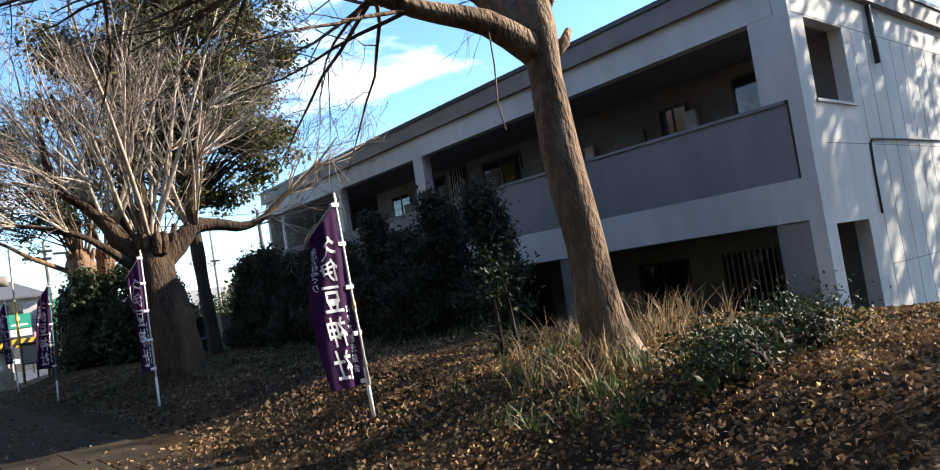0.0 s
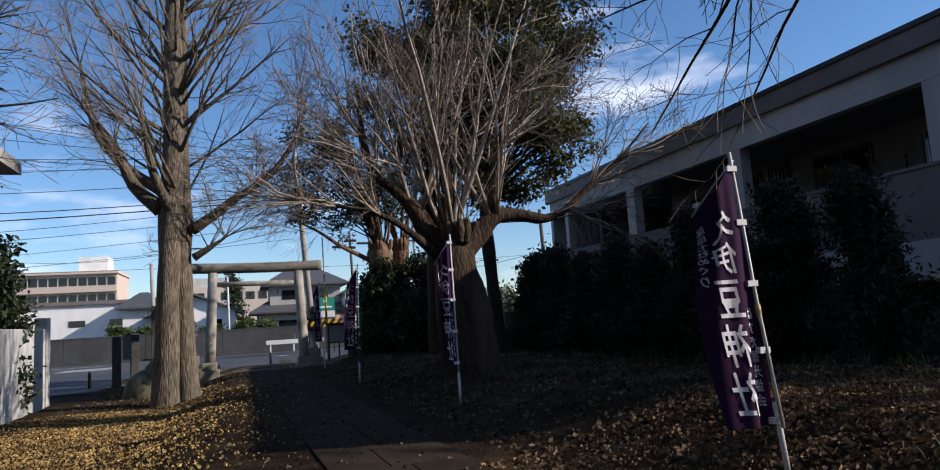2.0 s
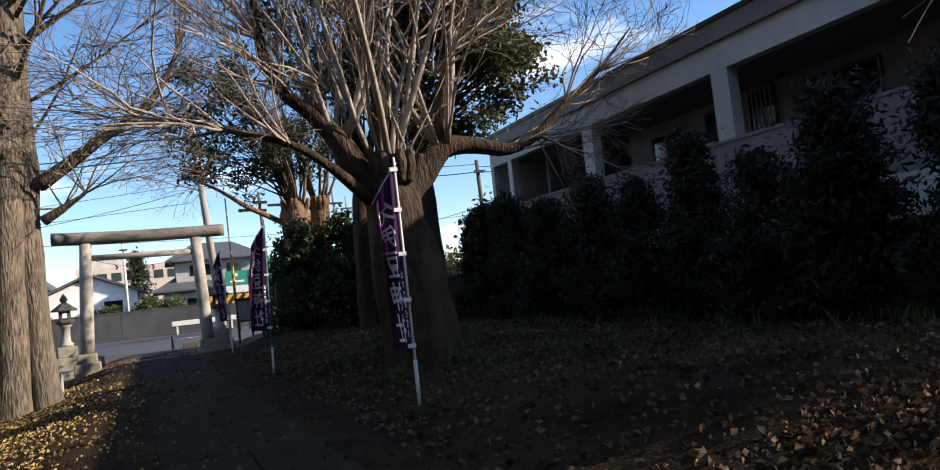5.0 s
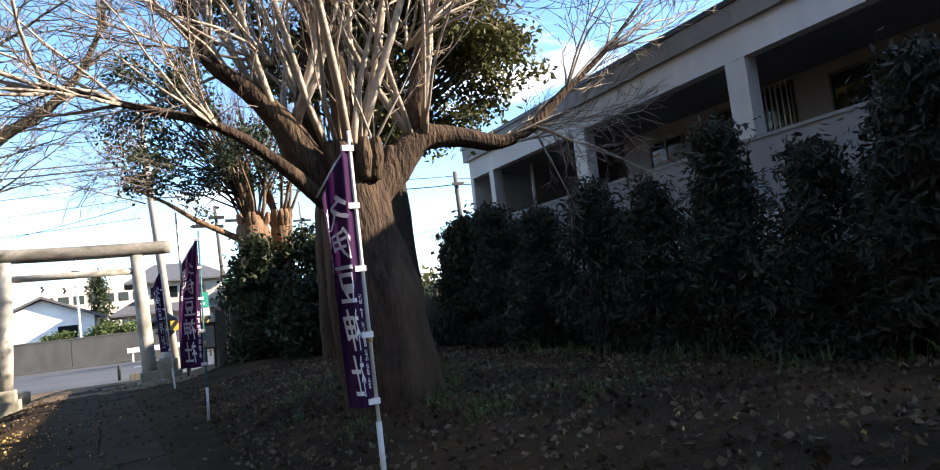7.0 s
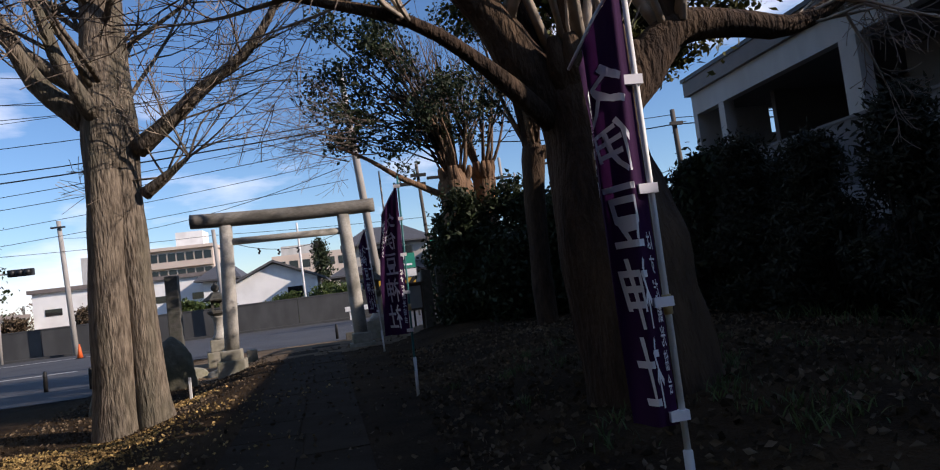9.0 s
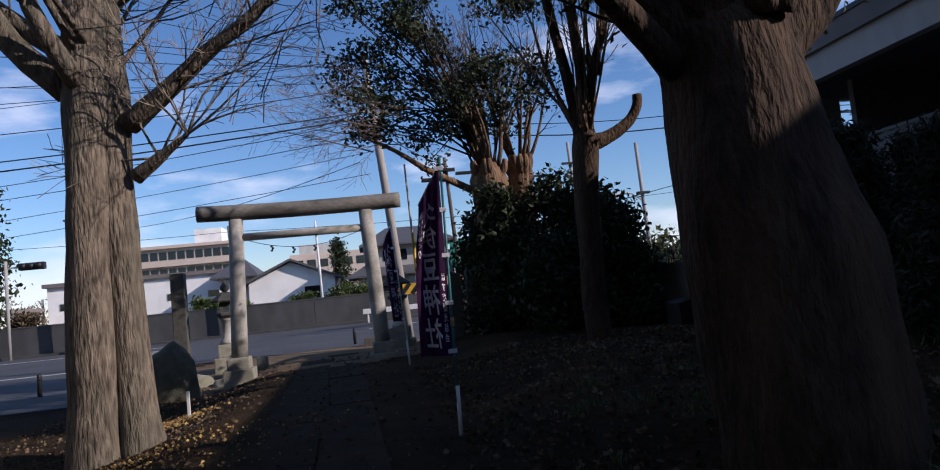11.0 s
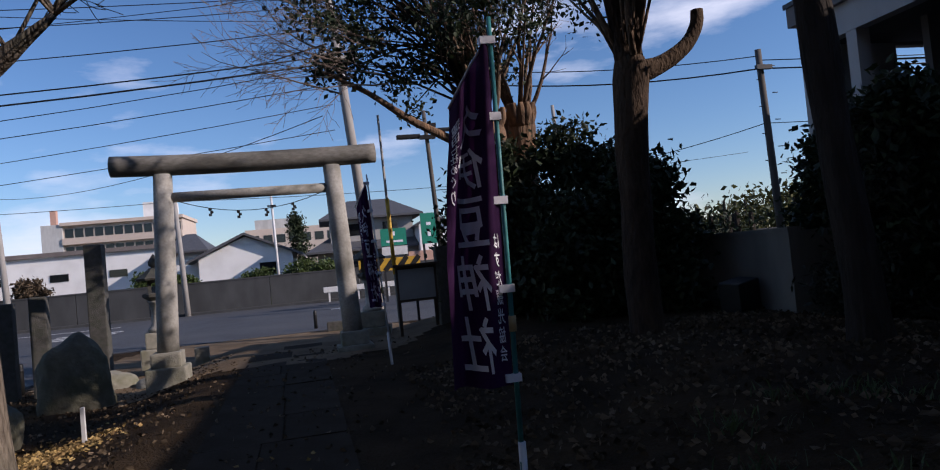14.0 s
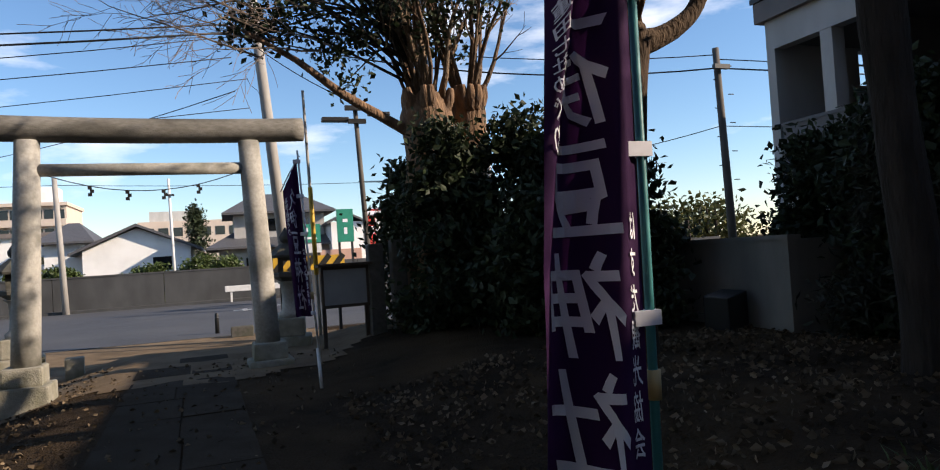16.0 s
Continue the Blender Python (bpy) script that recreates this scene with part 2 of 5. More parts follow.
    tile_roof=material("grey_tile_roof", (0.1, 0.1, 0.105), (0.07, 0.07, 0.075), 0.6, scale=2, bump=0.5, bump_scale=9, stretch=(1, 4, 1)),
    school=material("school_wall", (0.6, 0.5, 0.42), (0.54, 0.45, 0.38), 0.85, scale=0.3, bump=0.0),
    wire=material("black_cable", (0.015, 0.015, 0.017), (0.01, 0.01, 0.01), 0.6, bump=0.0),
    grey_board=material("grey_board", (0.3, 0.31, 0.31), (0.24, 0.25, 0.25), 0.6, scale=3, bump=0.05),
    wood_dark=material("dark_wood", (0.07, 0.05, 0.035), (0.045, 0.032, 0.024), 0.8, scale=10, bump=0.3, stretch=(1, 1, 0.2)),
)


# ---- mesh tools ----
def part(name, bm, mat, parent=None, label="", smooth=False):
    me = bpy.data.meshes.new(name)
    bm.normal_update()
    bm.to_mesh(me)
    bm.free()
    return mesh_part(name, me, mat, parent, label, smooth)


def mesh_part(name, me, mat, parent=None, label="", smooth=False):
    me.materials.append(M[mat])
    if smooth:
        me.polygons.foreach_set("use_smooth", [True] * len(me.polygons))
    ob = new(name, me)
    if parent is not None:
        ob.parent = parent
    return tagged(ob, label)


def raw(name, verts, faces, mat, parent=None, label="", smooth=False):
    me = bpy.data.meshes.new(name)
    me.from_pydata(verts, [], faces)
    me.update()
    return mesh_part(name, me, mat, parent, label, smooth)


def thing(name, label, category, at=(0, 0, 0), rz=0.0, group="", kind=""):
    ob = new(name)
    ob.empty_display_size = 0.2
    ob.matrix_basis = pose(*at, 0, 0, rz)
    return tagged(ob, label, category, group, kind)


def box(bm, x0, x1, y0, y1, z0, z1, bevel=0.0, m=None):
    r = bmesh.ops.create_cube(bm, size=1.0, matrix=Matrix.LocRotScale(((x0 + x1) / 2, (y0 + y1) / 2, (z0 + z1) / 2), None, (x1 - x0, y1 - y0, z1 - z0)))
    if bevel:
        edges = list({e for v in r["verts"] for e in v.link_edges})
        r = bmesh.ops.bevel(bm, geom=edges, offset=bevel, segments=2, affect="EDGES", profile=0.6)
    if m is not None:
        bmesh.ops.transform(bm, matrix=m, verts=r["verts"])
    return bm


def boxed(*a, **k):
    return box(bmesh.new(), *a, **k)


def tube_data(pts, radii, sides, V, F, cap=True):
    """Append a tapered tube along pts."""
    base = len(V)
    pts = [Vector(p) for p in pts]
    ref = Vector((0.31, 0.77, 0.55))
    for i, p in enumerate(pts):
        d = (pts[min(i + 1, len(pts) - 1)] - pts[max(i - 1, 0)]).normalized()
        a = d.cross(ref)
        if a.length < 0.05:
            a = d.cross(Vector((1, 0, 0)))
        a.normalize()
        b = d.cross(a)
        for k in range(sides):
            t = 2 * math.pi * k / sides
            V.append(p + radii[i] * (math.cos(t) * a + math.sin(t) * b))
    for i in range(len(pts) - 1):
        for k in range(sides):
            q = (k + 1) % sides
            F.append((base + i * sides + k, base + i * sides + q, base + (i + 1) * sides + q, base + (i + 1) * sides + k))
    if cap and sides > 2:
        F.append(tuple(base + (len(pts) - 1) * sides + k for k in range(sides)))
        F.append(tuple(base + k for k in reversed(range(sides))))


def tube(name, pts, radii, mat, parent=None, label="", sides=12, smooth=True):
    V, F = [], []
    if not isinstance(radii, (list, tuple)):
        radii = [radii] * len(pts)
    tube_data(pts, radii, sides, V, F)
    return raw(name, V, F, mat, parent, label, smooth)


def lathe(name, profile, mat, parent=None, label="", sides=24, centre=(0, 0), smooth=True):
    """profile: (radius, z) from the bottom to the top."""
    V, F = [], []
    for r, z in profile:
        for k in range(sides):
            a = 2 * math.pi * k / sides
            V.append((centre[0] + r * math.cos(a), centre[1] + r * math.sin(a), z))
    for i in range(len(profile) - 1):
        for k in range(sides):
            q = (k + 1) % sides
            F.append((i * sides + k, i * sides + q, (i + 1) * sides + q, (i + 1) * sides + k))
    F.append(tuple((len(profile) - 1) * sides + k for k in range(sides)))
    F.append(tuple(reversed(range(sides))))
    return raw(name, V, F, mat, parent, label, smooth)


def step(a, b, x):
    t = min(1.0, max(0.0, (x - a) / (b - a)))
    return t * t * (3 - 2 * t)


# ---- the ground: one sheet out to the horizon ----
def ground(x, y):
    z = -0.36 * step(0.6, -1.3, x)
    far = step(6.0, 12.0, y)
    z += (0.45 * (1 - far) + 0.26 * far) * step(3.0, 5.2, x) * (1 - step(8.0, 10.5, x))
    z -= 0.68 * step(8.5, 11.3, x) * (1 - step(24, 27, y))
    if y > 26.0:
        k = step(27.5, 31.0, y)
        z = z * (1 - k) - 0.36 * k
    z -= 0.03 * step(0, 60, abs(x - 2) - 60)
    near = 1 - step(30, 40, abs(x - 3)) if y < 29 else 0.0
    if near > 0:
        z += near * (0.035 * noise.noise((x * 0.9, y * 0.9, 3.1)) + 0.015 * noise.noise((x * 3.1, y * 3.1, 7.7))) * (0.35 if 0.7 < x < 3.0 else 1.0)
    return z


def spread(lo, hi, fine_lo, fine_hi, fine, grow_by=1.35):
    s = list(np.arange(fine_lo, fine_hi + 1e-6, fine))
    d, p = fine, fine_hi
    while p < hi:
        d *= grow_by
        p += d
        s.append(min(p, hi))
    d, p = fine, fine_lo
    while p > lo:
        d *= grow_by
        p -= d
        s.insert(0, max(p, lo))
    return s


gx, gy = spread(-2500, 2500, -6.0, 13.0, 0.17), spread(-2500, 2500, -6.0, 32.0, 0.17)
raw("ground", [(x, y, ground(x, y)) for y in gy for x in gx],
    [(j * len(gx) + i, j * len(gx) + i + 1, (j + 1) * len(gx) + i + 1, (j + 1) * len(gx) + i) for j in range(len(gy) - 1) for i in range(len(gx) - 1)], "soil", smooth=True)
tagged(bpy.data.objects["ground"], "bare brown earth with scattered leaves", "ground", kind="structure")

road = part("road", box(boxed(-90, 90, 33.8, 52.4, -0.5, -0.335), -90, -3.9, 25.4, 33.8, -0.5, -0.335), "asphalt")
tagged(road, "grey asphalt road past the shrine entrance", "road", kind="structure")
# Paler sheet laid where the sun falls on the earth round the gate.
FX, FY = [-3.8 + 0.2 * i for i in range(46)], [23.4 + 0.2 * i for i in range(53)]


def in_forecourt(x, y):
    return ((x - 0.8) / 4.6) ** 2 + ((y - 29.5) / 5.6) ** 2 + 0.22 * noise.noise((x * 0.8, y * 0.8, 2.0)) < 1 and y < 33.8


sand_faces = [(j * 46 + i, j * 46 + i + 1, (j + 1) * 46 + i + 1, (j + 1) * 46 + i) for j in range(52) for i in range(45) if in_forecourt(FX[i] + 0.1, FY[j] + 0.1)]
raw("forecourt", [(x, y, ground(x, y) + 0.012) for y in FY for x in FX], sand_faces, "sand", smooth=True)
tagged(bpy.data.objects["forecourt"], "sandy earth round the gate, coloured paler for sunlight", "ground", kind="structure")
marks = thing("road_markings", "worn white painted road markings", "road marking", (0, 0, -0.335), kind="structure")
for x0, x1, y0, y1 in ((2.2, 3.1, 44.2, 44.5), (3.9, 4.8, 45.6, 45.9), (2.55, 2.75, 43.8, 45.0), (4.25, 4.45, 45.2, 46.4), (-30, -7.5, 47.8, 48.0), (-30, -8.0, 36.0, 36.2), (-9.0, -6.5, 42.2, 42.6), (-9.0, -6.5, 43.2, 43.6), (-9.0, -6.5, 44.2, 44.6)):
    part("stripe", boxed(x0, x1, y0, y1, 0.0, 0.006), "paint_white", marks)

# ---- the shrine path ----
path_rng = random.Random(4)
pavement = thing("pavement", "worn stone slab path, dusty and half sunk in earth", "pavement", kind="structure")


def path_x(y):
    return 2.25 - 0.036 * y


# ---- apartment building ----
def build_apartments():
    X, Y0, Y1, XB, ZB = 12.1, 3.58, 25.1, 21.0, -0.75
    YI = 14.3
    b = thing("apartment_building", "two-storey grey rendered apartment block with open verandas", "building", (X, Y0, ZB))
    off = Vector((-X, -Y0, -ZB))

    def bx(name, boxes, mat, label="", bevel=0.0, parent=None):
        bm = bmesh.new()
        for c in boxes:
            box(bm, *c, bevel=bevel)
        bmesh.ops.translate(bm, vec=off, verts=bm.verts)
        return part(name, bm, mat, parent or b, label)

    bx("floor_slab", [(X, XB, Y0 + 0.25, Y1 - 0.2, 1.5, 2.2)], "render_light", "pale band along the upper floor")
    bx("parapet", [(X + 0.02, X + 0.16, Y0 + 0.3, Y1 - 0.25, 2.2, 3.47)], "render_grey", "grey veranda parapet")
    bx("coping", [(X - 0.015, X + 0.2, Y0 + 0.3, Y1 - 0.25, 3.47, 3.53)], "render_grey")
    bx("roof_beam", [(X, X + 0.25, Y0 + 0.26, Y1 - 0.2, 4.98, 5.55)], "render_light", "pale beam under the roof")
    bx("roof", [(X - 0.12, XB + 0.3, Y0 - 0.15, Y1 + 0.15, 5.55, 5.99)], "roof_metal", "brown-grey metal fascia of the flat roof")
    bx("roof_edge", [(X - 0.16, X - 0.12, Y0 - 0.19, Y1 + 0.19, 5.95, 6.05), (X - 0.12, XB + 0.3, Y0 - 0.19, Y0 - 0.15, 5.95, 6.05)], "dark_metal", "dark roof edging")
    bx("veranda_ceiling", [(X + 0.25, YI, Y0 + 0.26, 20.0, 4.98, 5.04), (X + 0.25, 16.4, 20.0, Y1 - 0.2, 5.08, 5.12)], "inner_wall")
    # near gable with two openings
    g0, g1 = Y0, Y0 + 0.25
    o1, o2 = (12.62, 14.15, 3.5, 4.93), (12.5, 13.85, ZB, 1.38)
    zt = 5.55
    for piece in [(X, o2[0], g0, g1, ZB, o1[2]), (X, o1[0], g0, g1, o1[2], zt), (o1[1], XB, g0, g1, o1[2], zt), (o1[0], o1[1], g0, g1, o1[3], zt),
                      (o2[0], XB, g0, g1, o2[3], o1[2]), (o2[1], XB, g0, g1, ZB, o2[3])]:
        bx("gable_wall", [piece], "render_light", "sunlit pale gable wall with panel joints")
    bx("panel_joint", [(12.64, XB, g0 - 0.004, g0, 2.74, 2.755), (12.2, XB, g0 - 0.004, g0, 4.95, 4.965), (14.6, XB, g0 - 0.004, g0, 0.5, 0.515)] +
       [(x, x + 0.012, g0 - 0.004, g0, ZB, 4.9) for x in (14.55, 15.2, 15.85, 16.5, 17.15, 17.8, 18.5, 19.2)], "render_grey")
    bx("opening_sill", [(o1[0] - 0.05, o1[1] + 0.05, g0 - 0.04, g0 + 0.1, o1[2] - 0.05, o1[2])], "render_light")
    # far gable with its stair window
    w = (14.25, 15.4, 4.32, 5.02)
    f0, f1 = Y1 - 0.2, Y1
    for piece in ((X, w[0], f0, f1, ZB, zt), (w[1], XB, f0, f1, ZB, zt), (w[0], w[1], f0, f1, ZB, w[2]), (w[0], w[1], f0, f1, w[3], zt)):
        bx("end_wall", [piece], "render_light")
    bx("stair_window_frame", [(w[0], w[1], f0 + 0.05, f0 + 0.1, w[2] + 0.42, w[2] + 0.45)], "aluminium")
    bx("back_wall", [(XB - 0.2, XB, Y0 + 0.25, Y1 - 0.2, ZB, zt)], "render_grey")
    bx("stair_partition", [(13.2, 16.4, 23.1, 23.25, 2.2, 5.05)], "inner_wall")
    # rows of pillars
    for y0, y1 in ((Y0 + 0.25, 4.3), (8.95, 9.4), (14.15, 14.6), (19.0, 19.45), (23.6, 23.85)):
        bx("pillar", [(X + 0.01, X + 0.3, y0, y1, 3.53, 4.98)], "render_light", bevel=0.0)
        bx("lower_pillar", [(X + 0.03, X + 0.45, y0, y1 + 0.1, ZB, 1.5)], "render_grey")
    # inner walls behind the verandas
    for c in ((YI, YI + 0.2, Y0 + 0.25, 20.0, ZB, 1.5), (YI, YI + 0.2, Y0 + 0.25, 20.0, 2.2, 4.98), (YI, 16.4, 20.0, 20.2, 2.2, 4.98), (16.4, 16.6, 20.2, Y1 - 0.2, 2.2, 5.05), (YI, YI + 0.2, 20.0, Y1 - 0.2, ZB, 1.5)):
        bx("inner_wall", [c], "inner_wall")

    def window(y0, y1, z0, z1, kind):
        f = bx("window", [(YI - 0.06, YI, y0, y0 + 0.05, z0, z1), (YI - 0.06, YI, y1 - 0.05, y1, z0, z1), (YI - 0.06, YI, y0 + 0.05, y1 - 0.05, z0, z0 + 0.05),
                          (YI - 0.06, YI, y0 + 0.05, y1 - 0.05, z1 - 0.05, z1), (YI - 0.05, YI - 0.01, (y0 + y1) / 2 - 0.025, (y0 + y1) / 2 + 0.025, z0 + 0.05, z1 - 0.05)], "dark_metal", "dark framed sliding window")
        bx("window_pane", [(YI - 0.03, YI - 0.005, y0 + 0.05, y1 - 0.05, z0 + 0.05, z1 - 0.05)], "pane", parent=f)
        if kind == "bars":
            for i in range(int((y1 - y0) / 0.13)):
                y = y0 + 0.08 + i * 0.13
                bx("window_bar", [(YI - 0.1, YI - 0.08, y, y + 0.025, z0 - 0.03, z1 + 0.03)], "aluminium", parent=f)
        return f

    for y0, y1, z0, z1, kind in ((4.7, 5.9, 3.72, 4.72, ""), (7.0, 7.75, 3.75, 4.55, ""), (12.4, 14.1, 3.65, 4.75, ""), (14.9, 15.7, 4.0, 4.9, "bars"), (15.95, 17.1, 3.7, 4.8, ""), (10.2, 11.2, 3.7, 4.6, "bars"),
                                 (18.0, 19.2, 3.75, 4.65, ""), (5.5, 6.75, -0.3, 1.1, "bars"), (7.6, 9.0, -0.5, 1.1, ""), (12.0, 13.5, -0.5, 1.1, "")):
        window(y0, y1, z0, z1, kind)
    for y in (8.2, 11.6, 17.6):
        d = bx("door", [(YI - 0.05, YI - 0.005, y, y + 0.85, 2.2, 4.25)], "dark_metal", "dark flat entrance door")
        bx("door_knob", [(YI - 0.1, YI - 0.05, y + 0.08, y + 0.12, 3.1, 3.25)], "aluminium", parent=d)
    for y, z in ((6.75, 3.9), (9.7, 3.8), (16.8, 3.6)):
        bx("meter_box", [(YI - 0.14, YI - 0.003, y, y + 0.28, z, z + 0.42)], "render_light", "pale meter box", bevel=0.015)
    # pipe and cable on the gable
    pipe = tube("down_pipe", [Vector((15.45, g0 - 0.07, 5.5)) + off, Vector((15.45, g0 - 0.07, 4.35)) + off], 0.05, "dark_metal", b, "dark pipe bracket on the gable")
    tube("gable_cable", [Vector(p) + off for p in ((20.8, g0 - 0.03, 2.9), (16.0, g0 - 0.03, 2.86), (14.6, g0 - 0.03, 2.84), (14.46, g0 - 0.03, 2.74), (14.42, g0 - 0.03, 2.2), (14.42, g0 - 0.03, 1.45))], 0.022, "wire", b, "black cable clipped to the wall", sides=6)
    return b


build_apartments()


# ---- torii ----
def build_torii():
    t = thing("torii_gate", "weathered round-timbered stone torii gate over the path", "torii gate", (1.0, 25.0, 0.0), 2.0)
    for s in (-1, 1):
        px = 1.52 * s
        p = lathe("post", [(0.17, 0.3), (0.168, 1.0), (0.16, 2.2), (0.148, 3.26)], "granite", t, sides=28)
        for v in p.data.vertices:
            v.co.x += px - s * 0.14 * (v.co.z / 3.26)
        bm = bmesh.new()
        box(bm, px - 0.31, px + 0.31, -0.31, 0.31, -0.3, 0.1, bevel=0.03)
        part("foundation", bm, "stone_base", t)
        bm = bmesh.new()
        box(bm, px - 0.235, px + 0.235, -0.235, 0.235, 0.09, 0.34, bevel=0.035)
        part("plinth", bm, "stone_base", t)
    n = 26
    V, F = [], []
    tube_data([(-2.16 + 4.32 * i / n, 0, 3.4 + 0.035 * ((2 * i / n - 1) ** 2)) for i in range(n + 1)], [0.172] * (n + 1), 24, V, F)
    raw("top_beam", V, F, "granite_streaked", t, "round top beam, streaked dark by stain and painted dapple", smooth=True)
    tube("tie_beam", [(-1.35, 0, 2.87), (0, 0, 2.87), (1.35, 0, 2.87)], 0.085, "granite", t, sides=18)
    rope = thing("shrine_rope", "thin rope with paper streamers under the torii", "rope", (1.0, 25.0, 2.75), 2.0)
    tube("rope", [(-1.35 + 2.7 * i / 12, -0.03, 0.12 - 0.3 * (1 - (i / 6 - 1) ** 2)) for i in range(13)], 0.007, "wire", rope, sides=6)
    for i in (3, 5, 7, 9):
        x = -1.35 + 2.7 * i / 12
        z = 0.12 - 0.3 * (1 - (i / 6 - 1) ** 2)
        bm = bmesh.new()
        for k in range(3):
            box(bm, x - 0.03 + 0.025 * (k % 2), x + 0.02 + 0.025 * (k % 2), -0.036, -0.03, z - 0.045 * (k + 1), z - 0.045 * k)
        part("streamer", bm, "wire", rope)


build_torii()


# ---- trees ----
class Wood:
    """Branches gathered into thick wood and twigs, with the tips for leaves."""

    def __init__(self, seed):
        self.r = random.Random(seed)
        self.V, self.F, self.TV, self.TF, self.tips = [], [], [], [], []

    def limb(self, pts, radii, sides=10):
        pts = [Vector(p) for p in pts]
        if sides < 9:
            tube_data(pts, radii, sides, self.V, self.F)
            return
        fine, fr, n = [], [], 5 if sides >= 16 else 3
        for i in range(len(pts) - 1):
            p0, p1, p2, p3 = pts[max(i - 1, 0)], pts[i], pts[i + 1], pts[min(i + 2, len(pts) - 1)]
            for k in range(n):
                u = k / n
                fine.append(0.5 * (2 * p1 + (p2 - p0) * u + (2 * p0 - 5 * p1 + 4 * p2 - p3) * u * u + (3 * p1 - p0 - 3 * p2 + p3) * u ** 3))
                fr.append(radii[i] + (radii[i + 1] - radii[i]) * u)
        fine.append(pts[-1])
        fr.append(radii[-1])
        start = len(self.V)
        tube_data(fine, fr, sides, self.V, self.F)
        for i, c in enumerate(fine):      # ridges and swellings of old wood
            for k in range(sides):
                v = self.V[start + i * sides + k]
                d = v - c
                lump = 1 + 0.16 * noise.noise(Vector((v.x * 2.6, v.y * 2.6, v.z * 1.1))) + 0.09 * noise.noise(Vector((v.x * 9, v.y * 9, v.z * 1.8)))
                self.V[start + i * sides + k] = c + d * lump

    def wander(self, p, d, length, segs, jitter, lift):
        pts, p, d = [Vector(p)], Vector(p), Vector(d).normalized()
        for i in range(segs):
            d = (d + Vector((self.r.gauss(0, jitter), self.r.gauss(0, jitter), self.r.gauss(0, jitter) + lift))).normalized()
            p = p + d * (length / segs)
            pts.append(p.copy())
        return pts

    def branch(self, p, d, length, r, level, jitter=0.12, lift=0.05, kids=5, spread_by=0.9, ratio=0.55, thick=0.012, min_r=0.0035):
        segs = max(3, min(7, int(length / 0.35) + 2))
        pts = self.wander(p, d, length, segs, jitter, lift)
        radii = [max(min_r, r * (1 - 0.8 * i / segs)) for i in range(segs + 1)]
        if r > thick:
            tube_data(pts, radii, 7 if r > 0.04 else 5, self.V, self.F)
        else:
            tube_data(pts, radii, 3, self.TV, self.TF, cap=False)
        self.tips.append(pts[-1])
        if level <= 0:
            return
        for k in range(kids):
            f = 0.25 + 0.72 * (k + self.r.random()) / kids
            i = min(segs - 1, int(f * segs))
            q = pts[i].lerp(pts[i + 1], f * segs - i)
            along = (pts[i + 1] - pts[i]).normalized()
            side = Vector((self.r.gauss(0, 1), self.r.gauss(0, 1), self.r.gauss(0, 0.8)))
            side = (side - along * side.dot(along)).normalized()
            self.branch(q, along + side * spread_by * self.r.uniform(0.6, 1.2), length * ratio * self.r.uniform(0.6, 1.15) * (1.15 - 0.5 * f), max(min_r, radii[i] * 0.5), level - 1,
                        jitter * 1.15, lift, kids, spread_by, ratio, thick, min_r)

    def finish(self, tree, wood_mat, twig_mat, at):
        at = Vector(at)
        if self.V:
            raw("trunk", [v - at for v in self.V], self.F, wood_mat, tree, smooth=True)
        if self.TV:
            raw("twig_crown", [v - at for v in self.TV], self.TF, twig_mat, tree, "bare fine twigs")


def leaves(name, points, size, mat, parent, at, seed, label="", flat=0.0, long=1.7):
    """Small folded leaves, one at each point."""
    g = np.random.default_rng(seed)
    n = len(points)
    P = np.array([tuple(p) for p in points]) - np.array(at)
    a = g.normal(size=(n, 3))
    a[:, 2] *= (1 - flat)
    a /= np.linalg.norm(a, axis=1)[:, None]
    b = np.cross(a, g.normal(size=(n, 3)) * np.array((1, 1, 1 - flat)) + np.array((0, 0, 1e-3)))
    b /= np.linalg.norm(b, axis=1)[:, None]
    c = np.cross(a, b)
    s = (size * g.uniform(0.6, 1.3, size=n))[:, None]
    wide, skew = g.uniform(0.28, 0.62, size=(n, 1)), g.uniform(-0.4, 0.4, size=(n, 1))
    V = np.stack((P - a * s * long / 2, P + b * s * wide + a * s * skew + c * s * 0.15, P + a * s * long / 2, P - b * s * wide + c * s * 0.1), axis=1).reshape(-1, 3)
    i = np.arange(n) * 4
    F = np.concatenate((np.stack((i, i + 1, i + 2), 1), np.stack((i, i + 2, i + 3), 1)))
    return raw(name, V.tolist(), F.tolist(), mat, parent, label)


def clump_points(rng, centres, per, spread_to):
    return [Vector(c) + Vector((rng.gauss(0, spread_to), rng.gauss(0, spread_to), rng.gauss(0, spread_to * 0.75))) for c in centres for _ in range(per)]


def flare(z, r, base):
    return r + base * math.exp(-z / 0.35)


def near_tree():
    at = (5.52, 2.8, 0.36)
    t = thing("near_tree", "leaning bare tree with reddish smooth trunk among dry grass", "tree", at)
    w = Wood(11)
    axis = [Vector((5.55, 2.75, 0.2)), Vector((5.53, 2.8, 0.45)), Vector((5.5, 2.84, 0.8)), Vector((5.47, 2.9, 1.5)), Vector((5.45, 2.98, 2.3)), Vector((5.47, 3.06, 3.1)), Vector((5.5, 3.1, 3.6)), Vector((5.56, 3.2, 4.2))]
    w.limb(axis, [0.36, 0.27, 0.225, 0.19, 0.172, 0.165, 0.185, 0.17], 20)
